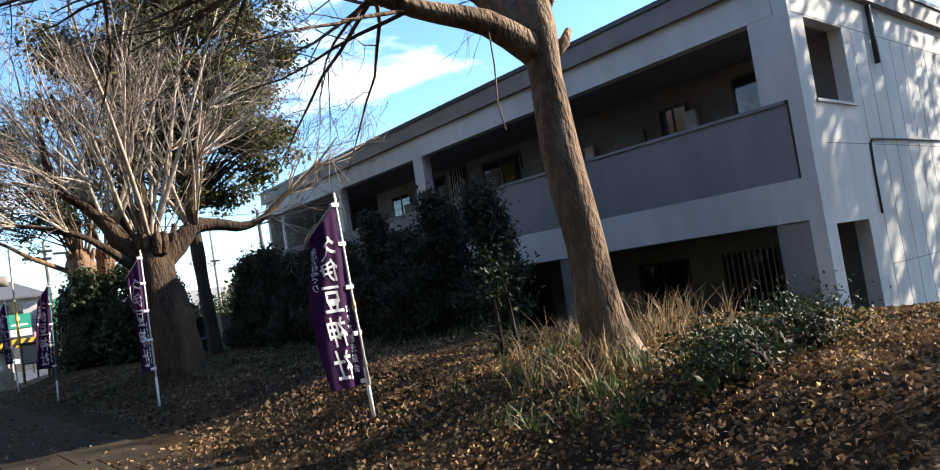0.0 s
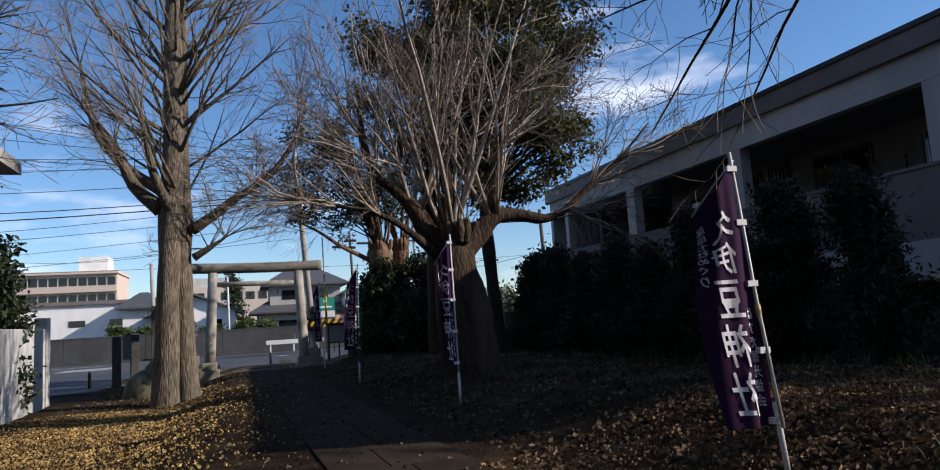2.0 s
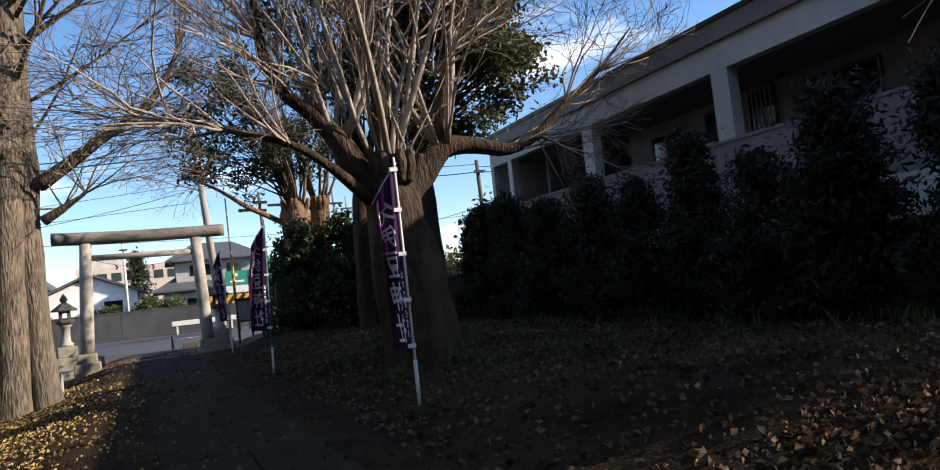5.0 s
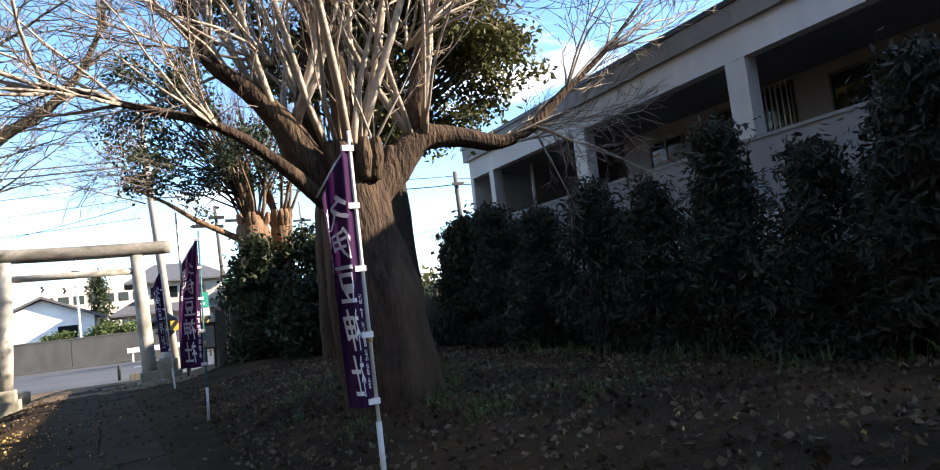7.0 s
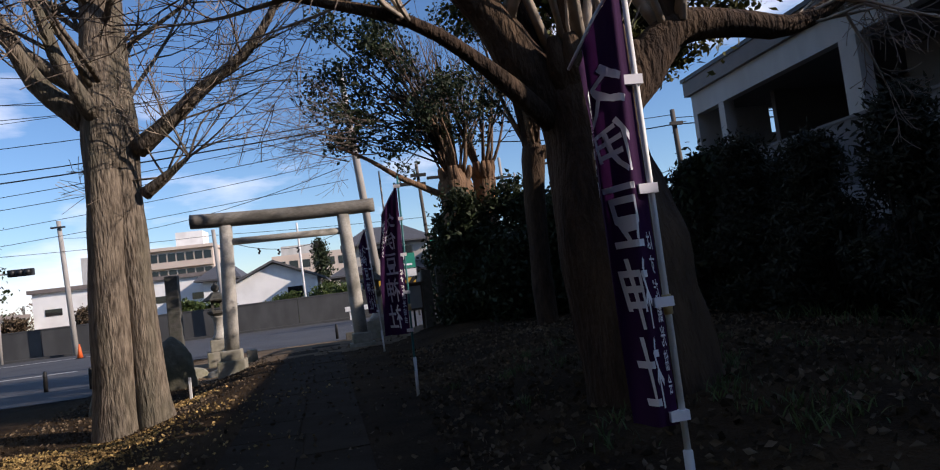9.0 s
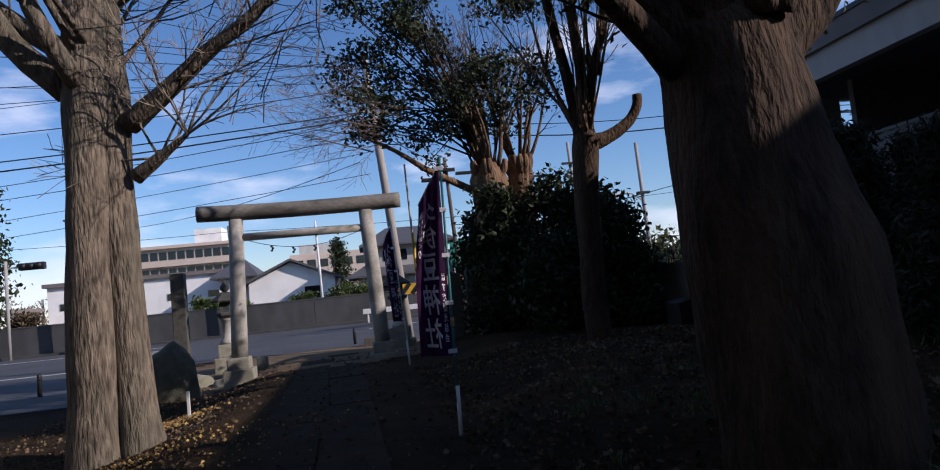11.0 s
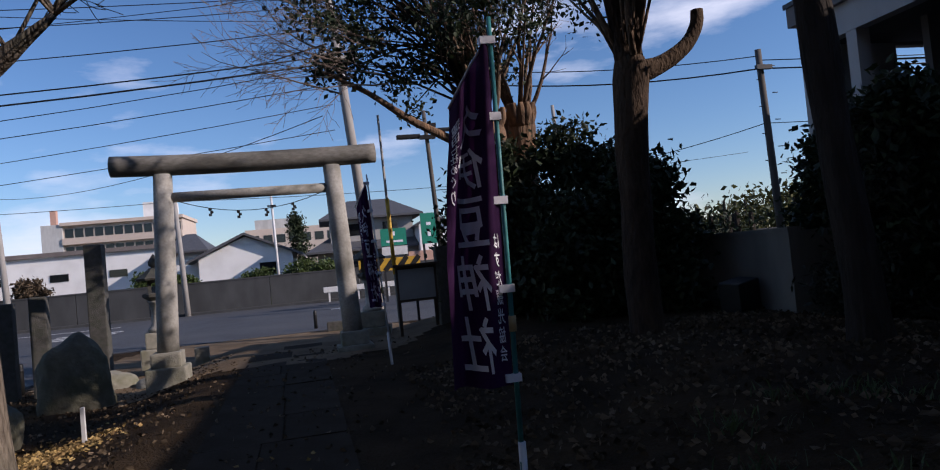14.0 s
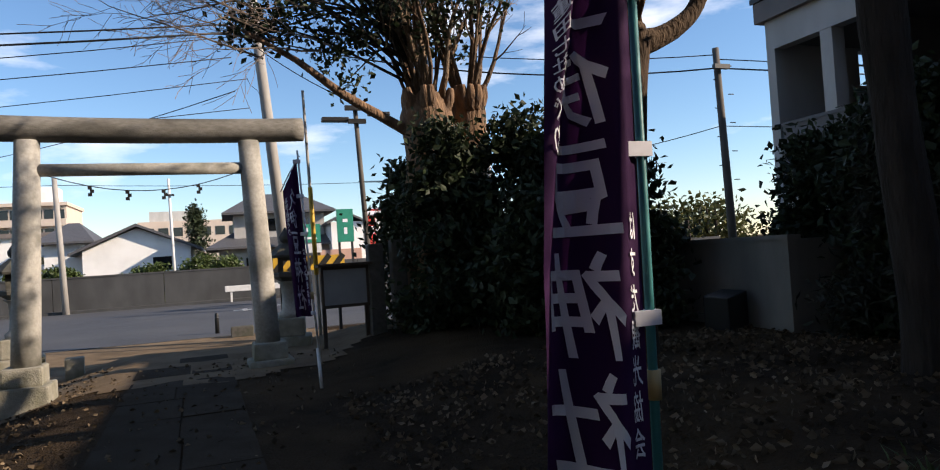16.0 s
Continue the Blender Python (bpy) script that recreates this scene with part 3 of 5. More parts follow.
    w.limb([Vector((5.5, 3.1, 3.35)), Vector((4.9, 3.15, 3.62)), Vector((4.2, 3.3, 3.72)), Vector((3.5, 3.5, 3.95)), Vector((2.6, 3.9, 4.05)), Vector((1.6, 4.5, 4.3))], [0.17, 0.12, 0.085, 0.06, 0.045, 0.02], 9)
    w.limb([Vector((5.5, 3.1, 3.5)), Vector((5.2, 3.5, 4.1)), Vector((4.7, 4.2, 4.9)), Vector((4.3, 4.9, 6.0))], [0.16, 0.11, 0.08, 0.04], 9)
    w.limb([Vector((5.56, 3.15, 3.9)), Vector((5.9, 2.9, 4.8)), Vector((6.2, 2.6, 6.2)), Vector((6.3, 2.2, 8.0))], [0.19, 0.14, 0.1, 0.04], 9)
    w.limb([Vector((5.6, 3.1, 3.35)), Vector((5.78, 3.02, 3.5)), Vector((5.84, 3.0, 3.62))], [0.09, 0.06, 0.035], 7)
    for p, d, n, l in (((4.2, 3.3, 3.72), (-1, 0.4, 0.1), 6, 1.8), ((3.5, 3.5, 3.95), (-1, 0.6, 0.2), 6, 1.6), ((4.7, 4.2, 4.9), (-0.7, 0.6, 0.6), 6, 1.8), ((6.2, 2.6, 6.2), (0.3, 0, 1), 8, 2.2), ((2.6, 3.9, 4.05), (-1, 0.7, -0.1), 5, 1.5), ((5.9, 2.9, 4.8), (0.6, 0.8, 0.5), 5, 1.8), ((3.0, 3.7, 4.0), (-0.7, 0.9, -0.25), 7, 1.9), ((3.9, 3.4, 3.85), (-0.5, 1.0, 0.0), 7, 2.0), ((4.5, 4.5, 5.3), (-0.9, 0.7, 0.1), 8, 2.4), ((2.0, 4.3, 4.2), (-0.8, 0.8, 0.0), 6, 1.8)):
        for k in range(n):
            w.branch(p, Vector(d) + Vector((w.r.gauss(0, 0.5), w.r.gauss(0, 0.5), w.r.gauss(0, 0.35))), l * w.r.uniform(0.6, 1.2), 0.022, 2, kids=5, lift=0.02, min_r=0.003)
    w.finish(t, "bark_smooth", "twig", at)
    ivy = tube("vine", [Vector(p) - Vector(at) for p in ((4.86, 3.1, 3.6), (4.85, 3.08, 3.2), (4.8, 3.06, 2.85), (4.84, 3.05, 2.6))], 0.008, "twig", t, "thin hanging vine", sides=5)
    return t


def pollard(name, label, at, trunk, forks, shoots, wood, seed, tall, lean_out=0.45, shoot_mat="pale", twig_mat="twig_sunlit"):
    t = thing(name, label, "tree", at)
    w = Wood(seed)
    for pts, radii in trunk:
        w.limb([Vector(p) for p in pts], radii, 22)
    for pts, radii in forks:
        w.limb([Vector(p) for p in pts], radii, 12)
    for p, n, spread_to, length, r in shoots:     # stubs round each pollard head
        for k in range(10 if spread_to > 0.22 else 0):
            a = w.r.uniform(0, 2 * math.pi)
            q = Vector(p) + Vector((math.cos(a) * spread_to * 0.8, math.sin(a) * spread_to * 0.8, -0.25))
            w.limb([q, q + Vector((math.cos(a) * 0.12, math.sin(a) * 0.12, 0.22)), q + Vector((math.cos(a) * 0.16, math.sin(a) * 0.16, 0.42))], [0.12, 0.1, 0.05], 9)
    s = Wood(seed + 1)
    for p, n, spread_to, length, r in shoots:
        for k in range(n):
            a = s.r.uniform(0, 2 * math.pi)
            o = s.r.uniform(0.1, lean_out)
            q = Vector(p) + Vector((math.cos(a), math.sin(a), 0)) * spread_to * s.r.uniform(0.3, 1)
            s.branch(q, (math.cos(a) * o, math.sin(a) * o, 1), length * s.r.uniform(0.6, 1.15), r * s.r.uniform(0.6, 1.3), 2, jitter=0.1, lift=0.06, kids=5, spread_by=0.8, ratio=0.42, thick=0.009, min_r=0.0045)
    w.finish(t, wood, "twig", at)
    if s.V:
        raw("shoot_crown", [v - Vector(at) for v in s.V], s.F, "shoot" if shoot_mat == "pale" else shoot_mat, t, "pale upright shoots", smooth=True)
    if s.TV:
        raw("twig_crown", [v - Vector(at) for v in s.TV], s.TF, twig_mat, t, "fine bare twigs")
    return t, s


def old_pollard():
    at = (4.7, 13.6, 0.1)

    def q(p):
        return (1.90 + (p[0] - 1.97) * 0.68, 13.5 + (p[1] - 17.5) * 0.68, 1.2 + (p[2] - 1.34) * 0.68)

    trunk = [([(6.3, 17.4, -0.95), (6.26, 17.4, -0.7), (6.2, 17.4, -0.2), (6.1, 17.4, 0.8), (5.98, 17.45, 1.8), (5.88, 17.5, 2.8), (5.78, 17.5, 3.6), (5.76, 17.5, 4.1)], [1.08, 0.96, 0.86, 0.8, 0.74, 0.65, 0.58, 0.36]),
             ([(7.2, 17.2, -1.4), (6.95, 17.3, -0.7), (6.6, 17.4, 0.3)], [0.55, 0.42, 0.3])]
    forks = [([(5.6, 17.5, 3.3), (5.1, 17.45, 4.0), (4.75, 17.4, 4.6), (4.2, 17.3, 5.15), (3.6, 17.2, 5.6), (3.3, 17.2, 6.6), (3.25, 17.3, 8.2)], [0.36, 0.3, 0.24, 0.17, 0.13, 0.1, 0.04]),
             ([(5.7, 17.4, 3.5), (5.72, 17.3, 4.4), (5.65, 17.2, 5.6), (5.6, 17.2, 7.0), (5.7, 17.2, 9.5)], [0.3, 0.2, 0.16, 0.13, 0.05]),
             ([(5.2, 17.5, 4.1), (5.15, 17.6, 5.0), (5.35, 17.7, 6.2), (5.3, 17.8, 8.8)], [0.2, 0.15, 0.12, 0.04]),
             ([(6.0, 17.5, 3.3), (6.6, 17.5, 3.85), (7.15, 17.5, 4.4), (7.9, 17.4, 4.42), (8.7, 17.3, 4.3), (9.4, 17.2, 4.6), (10.2, 17.1, 5.3), (11.2, 17.0, 6.1), (12.2, 16.8, 7.2)], [0.4, 0.31, 0.25, 0.18, 0.14, 0.11, 0.08, 0.05, 0.02]),
             ([(7.1, 17.5, 4.35), (7.2, 17.5, 5.3), (7.5, 17.5, 6.6), (7.9, 17.5, 8.4)], [0.2, 0.15, 0.11, 0.03]),
             ([(5.3, 17.4, 3.3), (4.5, 17.0, 3.9), (3.6, 16.6, 4.35), (2.4, 16.3, 4.55), (1.4, 16.0, 4.7)], [0.16, 0.1, 0.075, 0.05, 0.02])]
    shoots = [((5.75, 17.5, 4.0), 11, 0.45, 5.2, 0.07), ((4.75, 17.4, 4.6), 7, 0.25, 4.6, 0.062), ((7.15, 17.5, 4.45), 7, 0.25, 4.4, 0.062), ((5.9, 17.4, 4.0), 12, 0.5, 2.4, 0.022), ((3.6, 17.2, 5.6), 6, 0.15, 3.0, 0.03), ((4.2, 17.3, 5.1), 5, 0.15, 3.2, 0.03)]
    trunk = [([q(p) for p in pts], [r * 0.68 for r in rr]) for pts, rr in trunk]
    forks = [([q(p) for p in pts], [r * 0.68 for r in rr]) for pts, rr in forks]
    shoots = [(q(p), n, sp * 0.68, l * 0.92, r * 0.68) for p, n, sp, l, r in shoots]
    t, s = pollard("old_pollard_tree", "massive dark pollarded trunk with pale upright bare branches", at, trunk, forks, shoots, "bark_pollard", 21, 6, 0.75)
    w = Wood(23)
    for p, d, n, l in (((8.7, 17.3, 4.3), (1, -0.1, 0.5), 5, 2.2), ((10.2, 17.1, 5.3), (1, -0.1, 0.6), 6, 2.4), ((11.2, 17.0, 6.1), (1, -0.2, 0.4), 5, 2.2), ((7.5, 17.5, 6.6), (0.9, 0, 0.8), 6, 2.6), ((7.9, 17.5, 8.2), (0.9, 0, 0.7), 6, 2.4), ((3.3, 17.2, 6.6), (-0.8, 0, 0.8), 7, 2.6), ((2.4, 16.3, 4.55), (-1, -0.2, 0.3), 6, 2.0),
                       ((3.6, 16.6, 4.35), (-0.8, -0.5, 0.5), 5, 2.2), ((3.9, 17.2, 5.4), (-0.9, 0, 0.5), 6, 2.6), ((5.6, 17.2, 7.0), (0, 0, 1), 7, 2.6), ((9.4, 17.2, 4.6), (0.8, -0.3, -0.1), 4, 1.8), ((5.5, 17.2, 6.2), (-0.5, -0.5, 0.8), 9, 3.2), ((7.0, 17.3, 6.0), (0.6, -0.5, 0.7), 9, 3.2), ((4.6, 17.3, 5.6), (-0.8, -0.4, 0.6), 8, 3.2), ((1.6, 16.1, 4.6), (-1, -0.3, 0.25), 6, 2.2)):
        for k in range(n):
            w.branch(q(p), Vector(d) + Vector((w.r.gauss(0, 0.35), w.r.gauss(0, 0.35), w.r.gauss(0, 0.3))), 0.85 * l * w.r.uniform(0.6, 1.2), 0.02, 2, kids=6, lift=0.03, min_r=0.004)
    if w.V:
        raw("branch_crown", [v - Vector(at) for v in w.V], w.F, "shoot", t, smooth=True)
    raw("outer_twig_crown", [v - Vector(at) for v in w.TV], w.TF, "twig", t, "fine spreading twigs")


def evergreen():
    at = (7.1, 18.8, 0.1)
    t = thing("evergreen_tree", "tall evergreen with an olive crown behind the pollard", "tree", at)
    w = Wood(31)
    w.limb([Vector(p) for p in ((7.3, 18.65, -0.05), (7.28, 18.65, 0.5), (7.2, 18.7, 2.0), (7.12, 18.75, 3.8), (7.2, 18.9, 5.2), (7.4, 19.1, 7.5), (7.4, 19.3, 10.5))], [0.27, 0.2, 0.175, 0.165, 0.16, 0.13, 0.04], 16)
    rng = random.Random(32)
    centres = []
    for k in range(66):
        a, u, v = rng.uniform(0, 2 * math.pi), rng.uniform(-1, 1), rng.random() ** 0.35
        rad = math.sqrt(1 - u * u) * v
        c = Vector((7.5 + 3.5 * rad * math.cos(a), 18.2 + 1.8 * rad * math.sin(a), 8.05 + 3.85 * u * v))
        centres += [c + Vector((rng.gauss(0, 0.36), rng.gauss(0, 0.36), rng.gauss(0, 0.26))) for _ in range(4)]
    for c in centres[::2]:
        s = Vector((7.25, 19.0, max(4.6, c.z - 1.6)))
        w.limb([s, s.lerp(c, 0.5) + Vector((0, 0, -0.1)), c], [0.05, 0.03, 0.012], 5)
    w.finish(t, "bark_dark", "twig", at)
    leaves("crown", clump_points(rng, centres, 220, 0.27), 0.085, "leaf_olive", t, at, 33, "olive-green leafy crown")


def leafy_pollard():
    at = (5.6, 26.3, 0.0)
    trunk = [([(5.4, 26.3, -0.1), (5.4, 26.3, 0.6), (5.45, 26.3, 2.0), (5.5, 26.3, 3.2), (5.5, 26.3, 3.9), (5.5, 26.3, 4.3)], [0.6, 0.48, 0.44, 0.44, 0.46, 0.3]),
             ([(6.2, 26.5, -0.1), (6.25, 26.5, 1.0), (6.3, 26.5, 2.6), (6.35, 26.5, 4.0), (6.35, 26.5, 4.4)], [0.42, 0.32, 0.3, 0.32, 0.2])]
    forks = [([(5.2, 26.3, 3.6), (4.6, 26.2, 3.9), (3.9, 26.0, 4.25), (3.2, 25.8, 4.7), (2.4, 25.7, 5.1)], [0.1, 0.085, 0.07, 0.055, 0.025])]
    shoots = [((5.5, 26.3, 4.2), 22, 0.36, 4.2, 0.05), ((6.35, 26.5, 4.3), 14, 0.28, 4.0, 0.045)]
    t, s = pollard("leafy_pollard_tree", "twin-trunked pollard with orange-brown cut bark and leafy shoots", at, trunk, forks, shoots, "bark_cut", 41, 6, 0.5, "bark_smooth", "twig")
    rng = random.Random(43)
    cores = [Vector((rng.gauss(3.4, 0.55), rng.gauss(25.9, 0.5), 4.9 + 3.9 * (k + rng.random()) / 15)) for k in range(15)]
    centres = [q + Vector((rng.gauss(0, 0.26), rng.gauss(0, 0.26), rng.gauss(0, 0.2))) for q in cores for _ in range(5)]
    cores = [Vector((rng.gauss(5.9, 1.4), rng.gauss(26.2, 0.9), rng.uniform(5.4, 9.4))) for k in range(18)]
    centres += [q + Vector((rng.gauss(0, 0.3), rng.gauss(0, 0.3), rng.gauss(0, 0.22))) for q in cores for _ in range(4)]
    w = Wood(44)
    for c in centres[:75:2]:
        s0 = Vector((5.3, 26.3, rng.uniform(4.2, 6.0)))
        w.limb([s0, s0.lerp(c, 0.55) + Vector((0, 0, 0.15)), c], [0.03, 0.02, 0.008], 4)
    raw("leafy_crown", [v - Vector(at) for v in w.V], w.F, "bark_dark", t)
    leaves("foliage", clump_points(rng, centres, 85, 0.22), 0.075, "leaf_dark", t, at, 45, "dark glossy leaves on the shoots")
    w = Wood(46)
    for k in range(16):
        w.branch((rng.uniform(2.4, 3.8), 25.8, rng.uniform(4.6, 6.0)), (-1, rng.uniform(-0.5, 0.2), rng.uniform(-0.1, 0.5)), rng.uniform(1.5, 3.0), 0.02, 2, kids=6, lift=-0.01, min_r=0.004)
    raw("outer_twig_crown", [v - Vector(at) for v in w.TV + w.V], w.TF + [tuple(i + len(w.TV) for i in f) for f in w.F], "twig", t)


def cut_tree():
    at = (6.2, 21.0, 0.05)
    trunk = [([(6.25, 21.2, -0.05), (6.25, 21.2, 0.4), (6.26, 21.2, 1.6), (6.3, 21.2, 2.8), (6.36, 21.2, 3.6), (6.4, 21.2, 3.9)], [0.34, 0.24, 0.21, 0.205, 0.22, 0.17])]
    forks = [([(6.4, 21.2, 3.7), (6.75, 21.2, 3.78), (7.08, 21.2, 3.95), (7.28, 21.2, 4.12), (7.4, 21.2, 4.34), (7.42, 21.2, 4.52)], [0.16, 0.12, 0.1, 0.09, 0.085, 0.08]),
             ([(6.35, 21.2, 3.7), (6.2, 21.2, 4.8), (5.95, 21.2, 6.4), (5.8, 21.2, 8.4)], [0.14, 0.1, 0.08, 0.03]), ([(6.4, 21.2, 3.7), (6.6, 21.2, 4.8), (7.0, 21.3, 6.0), (7.2, 21.3, 8.2)], [0.12, 0.09, 0.07, 0.03]),
             ([(6.38, 21.2, 3.7), (6.4, 21.1, 5.2), (6.35, 21.1, 7.6)], [0.11, 0.08, 0.03])]
    trunk, forks = [([(x - 0.17, y - 0.2, z - 0.1) for x, y, z in pts], rr) for pts, rr in trunk], [([(x - 0.17, y - 0.2, z - 0.1) for x, y, z in pts], rr) for pts, rr in forks]
    t, s = pollard("cut_tree", "tree with a sawn crooked limb and pale shoots", at, trunk, forks, [((6.21, 21.0, 3.8), 10, 0.18, 3.6, 0.04), ((6.53, 21.0, 4.8), 5, 0.1, 2.6, 0.03)], "bark_pollard", 51, 5, 0.5, "bark_smooth", "twig")
    rng = random.Random(53)
    leaves("foliage", clump_points(rng, [(rng.gauss(5.6, 0.35), 21.2 + rng.gauss(0, 0.3), rng.uniform(4.3, 4.9)) for _ in range(9)] + [(rng.gauss(7.6, 0.8), 21.3, rng.uniform(6.0, 7.5)) for _ in range(5)], 30, 0.22), 0.055, "leaf_dark", t, at, 54, "few dark leaves")


def ginkgo():
    at = (-1.05, 19.9, -0.36)
    t = thing("ginkgo_tree", "tall bare twin-trunked tree with deeply furrowed grey bark", "tree", (at[0] + 0.2, at[1] - 0.85, at[2]))
    w = Wood(61)
    z = -0.5
    w.limb([Vector(p) for p in ((-1.42, 19.85, z), (-1.4, 19.85, 0.0), (-1.38, 19.85, 0.6), (-1.36, 19.87, 2.0), (-1.3, 19.9, 3.6), (-1.25, 19.9, 4.3), (-1.2, 19.9, 6.0), (-1.2, 19.9, 8.5), (-1.2, 19.9, 12.0), (-1.2, 19.9, 15.0))], [0.36, 0.31, 0.28, 0.265, 0.275, 0.3, 0.27, 0.22, 0.15, 0.04], 24)
    w.limb([Vector(p) for p in ((-0.9, 20.0, z), (-0.93, 20.0, 0.0), (-0.96, 20.0, 0.7), (-1.0, 20.0, 2.0), (-1.02, 20.0, 3.2), (-1.0, 19.98, 4.4), (-1.02, 19.95, 6.0), (-1.0, 19.95, 8.5), (-0.9, 19.9, 11.0))], [0.34, 0.27, 0.23, 0.205, 0.21, 0.21, 0.18, 0.13, 0.05], 20)
    limbs = [([(-0.8, 19.9, 3.9), (-0.3, 19.7, 4.2), (0.3, 19.5, 4.65), (0.95, 19.3, 5.05), (1.45, 19.1, 5.6), (1.8, 18.9, 6.3)], [0.15, 0.12, 0.1, 0.085, 0.06, 0.03]),
             ([(-0.75, 19.9, 3.2), (-0.4, 19.75, 3.4), (0.0, 19.6, 3.65)], [0.11, 0.07, 0.025]),
             ([(-1.5, 19.9, 4.4), (-2.1, 19.8, 5.0), (-2.5, 19.7, 5.9), (-3.2, 19.6, 6.9)], [0.2, 0.15, 0.11, 0.04]),
             ([(-1.5, 19.9, 4.9), (-2.3, 20.1, 5.5), (-3.0, 20.2, 6.4), (-3.4, 20.3, 8.2)], [0.15, 0.12, 0.09, 0.03]),
             ([(-1.3, 19.7, 4.4), (-1.6, 19.2, 5.2), (-1.8, 18.9, 6.5)], [0.14, 0.1, 0.04])]
    for pts, radii in limbs:
        w.limb([Vector(p) for p in pts], radii, 10)
        for i in range(1, len(pts)):
            for k in range(5):
                w.branch(pts[i], (Vector(pts[i]) - Vector(pts[i - 1])) * 1.2 + Vector((w.r.gauss(0, 0.5), w.r.gauss(0, 0.5), w.r.gauss(0.25, 0.4))), w.r.uniform(1.0, 2.2), 0.02, 2, kids=5, lift=0.03, min_r=0.0045)
    for k in range(84):
        h = 4.6 + 9.5 * (k / 84) ** 0.9
        a = w.r.uniform(0, 2 * math.pi)
        w.branch((-1.15 + 0.25 * math.cos(a), 19.9 + 0.25 * math.sin(a), h), (math.cos(a), math.sin(a), w.r.uniform(0.5, 1.3)), w.r.uniform(2.2, 4.0) * (1.15 - 0.4 * k / 84), 0.06 * w.r.uniform(0.6, 1.2), 2, jitter=0.06, lift=0.05, kids=7, spread_by=0.75, ratio=0.45, min_r=0.0045)
    w.finish(t, "bark_grey", "twig_sunlit", at)


near_tree()
old_pollard()
evergreen()
leafy_pollard()
cut_tree()
ginkgo()


# ---- shrubs ----
def shrub(name, label, at, rx, ry, h, n, leaf, mat, seed, pointed=0.0, category="shrub", per=110, clump=0.2):
    t = thing(name, label, category, (at[0], at[1], ground(*at) - 0.02))
    base = Vector((at[0], at[1], ground(*at) - 0.02))
    rng = random.Random(seed)
    centres = []
    for k in range(n):
        u = rng.random()
        wid = (1 - u ** 1.5 * pointed) * (0.55 + 0.45 * math.sin(math.pi * min(1, u * 0.9 + 0.15)))
        a, rr = rng.uniform(0, 2 * math.pi), math.sqrt(rng.uniform(0.15, 1))
        centres.append(base + Vector((rx * wid * rr * math.cos(a), ry * wid * rr * math.sin(a), 0.12 + (h - 0.2) * u)))
    w = Wood(seed + 1)
    for c in centres[::3]:
        s = base + Vector((rng.gauss(0, 0.12), rng.gauss(0, 0.12), 0))
        w.limb([s, s.lerp(c, 0.5) + Vector((0, 0, 0.15)), c], [0.03, 0.02, 0.008], 4)
    w.finish(t, "bark_dark", "twig", base)
    leaves("foliage", clump_points(rng, centres, per, clump), leaf, mat, t, base, seed + 2, long=3.2 if mat == "conifer" else 1.7)
    return t


row_rng = random.Random(70)
for i, (x, y, rx, h) in enumerate(((8.9, 20.0, 0.9, 2.7), (8.9, 18.2, 0.8, 2.9), (9.0, 16.6, 0.8, 2.6), (9.0, 15.0, 0.9, 2.85), (9.0, 13.6, 0.75, 2.6), (9.1, 12.3, 0.7, 3.1), (9.0, 10.9, 0.9, 2.5), (8.8, 9.5, 0.9, 2.9), (8.9, 8.2, 0.7, 2.8), (9.6, 10.2, 1.0, 3.2), (9.9, 20.9, 0.8, 3.3), (10.6, 20.0, 0.9, 3.5), (10.2, 18.4, 0.8, 3.3), (10.3, 16.2, 0.8, 3.1), (10.3, 13.6, 0.8, 3.3))):
    tagged(shrub("conifer_shrub", "dark shaggy conifer shrub in front of the verandas", (x, y), rx, rx, h, 60, 0.04, "conifer", 100 + 5 * i, 0.9, per=190, clump=0.15), group="shrub row")
for i, (x, y, rx, ry, h) in enumerate(((5.5, 25.2, 0.95, 0.9, 3.3), (6.7, 25.0, 1.2, 1.0, 3.45), (5.3, 26.8, 0.8, 0.8, 2.8), (7.7, 25.0, 1.0, 0.9, 3.0), (6.3, 23.4, 1.0, 0.8, 1.9), (7.35, 23.3, 0.9, 0.8, 2.5), (9.3, 19.9, 0.8, 0.8, 3.1), (10.0, 20.9, 0.9, 0.8, 3.7), (10.3, 22.3, 1.0, 0.8, 3.3), (11.2, 21.0, 0.8, 0.7, 3.2))):
    tagged(shrub("camellia_shrub", "dense dark broad-leaved shrub round the trees", (x, y), rx, ry, h, 75, 0.085, "leaf_dark", 200 + 5 * i, 0.35), group="shrubs by the gate")


# ---- banners ----
def cloth_y(x, z, seed):
    return (0.055 * math.sin(11.0 * x + 1.3 * z + seed) + 0.035 * math.sin(2.3 * z + 17 * x + 2 * seed)) * min(1.0, x / 0.15 + 0.1)


def glyphs(text, size, x, z, V, F, seed, sag):
    """Printed characters laid on the cloth, mirrored because the back of the cloth is seen."""
    cu = bpy.data.curves.new("glyph", "FONT")
    cu.body, cu.size, cu.align_x, cu.resolution_u = text, size, "CENTER", 2
    cu.offset = size * 0.012
    cu.shear = 0.14
    ob = bpy.data.objects.new("glyph", cu)
    scene.collection.objects.link(ob)
    bpy.context.view_layer.update()
    me = bpy.data.meshes.new_from_object(ob.evaluated_get(bpy.context.evaluated_depsgraph_get()))
    bm = bmesh.new()
    bm.from_mesh(me)
    for k in range(1, 8):
        for no in ((1, 0, 0), (0, 1, 0)):
            o = (-size * 0.6 + size * 1.2 * k / 8) if no[0] else (-size * 0.3 + size * 1.3 * k / 8)
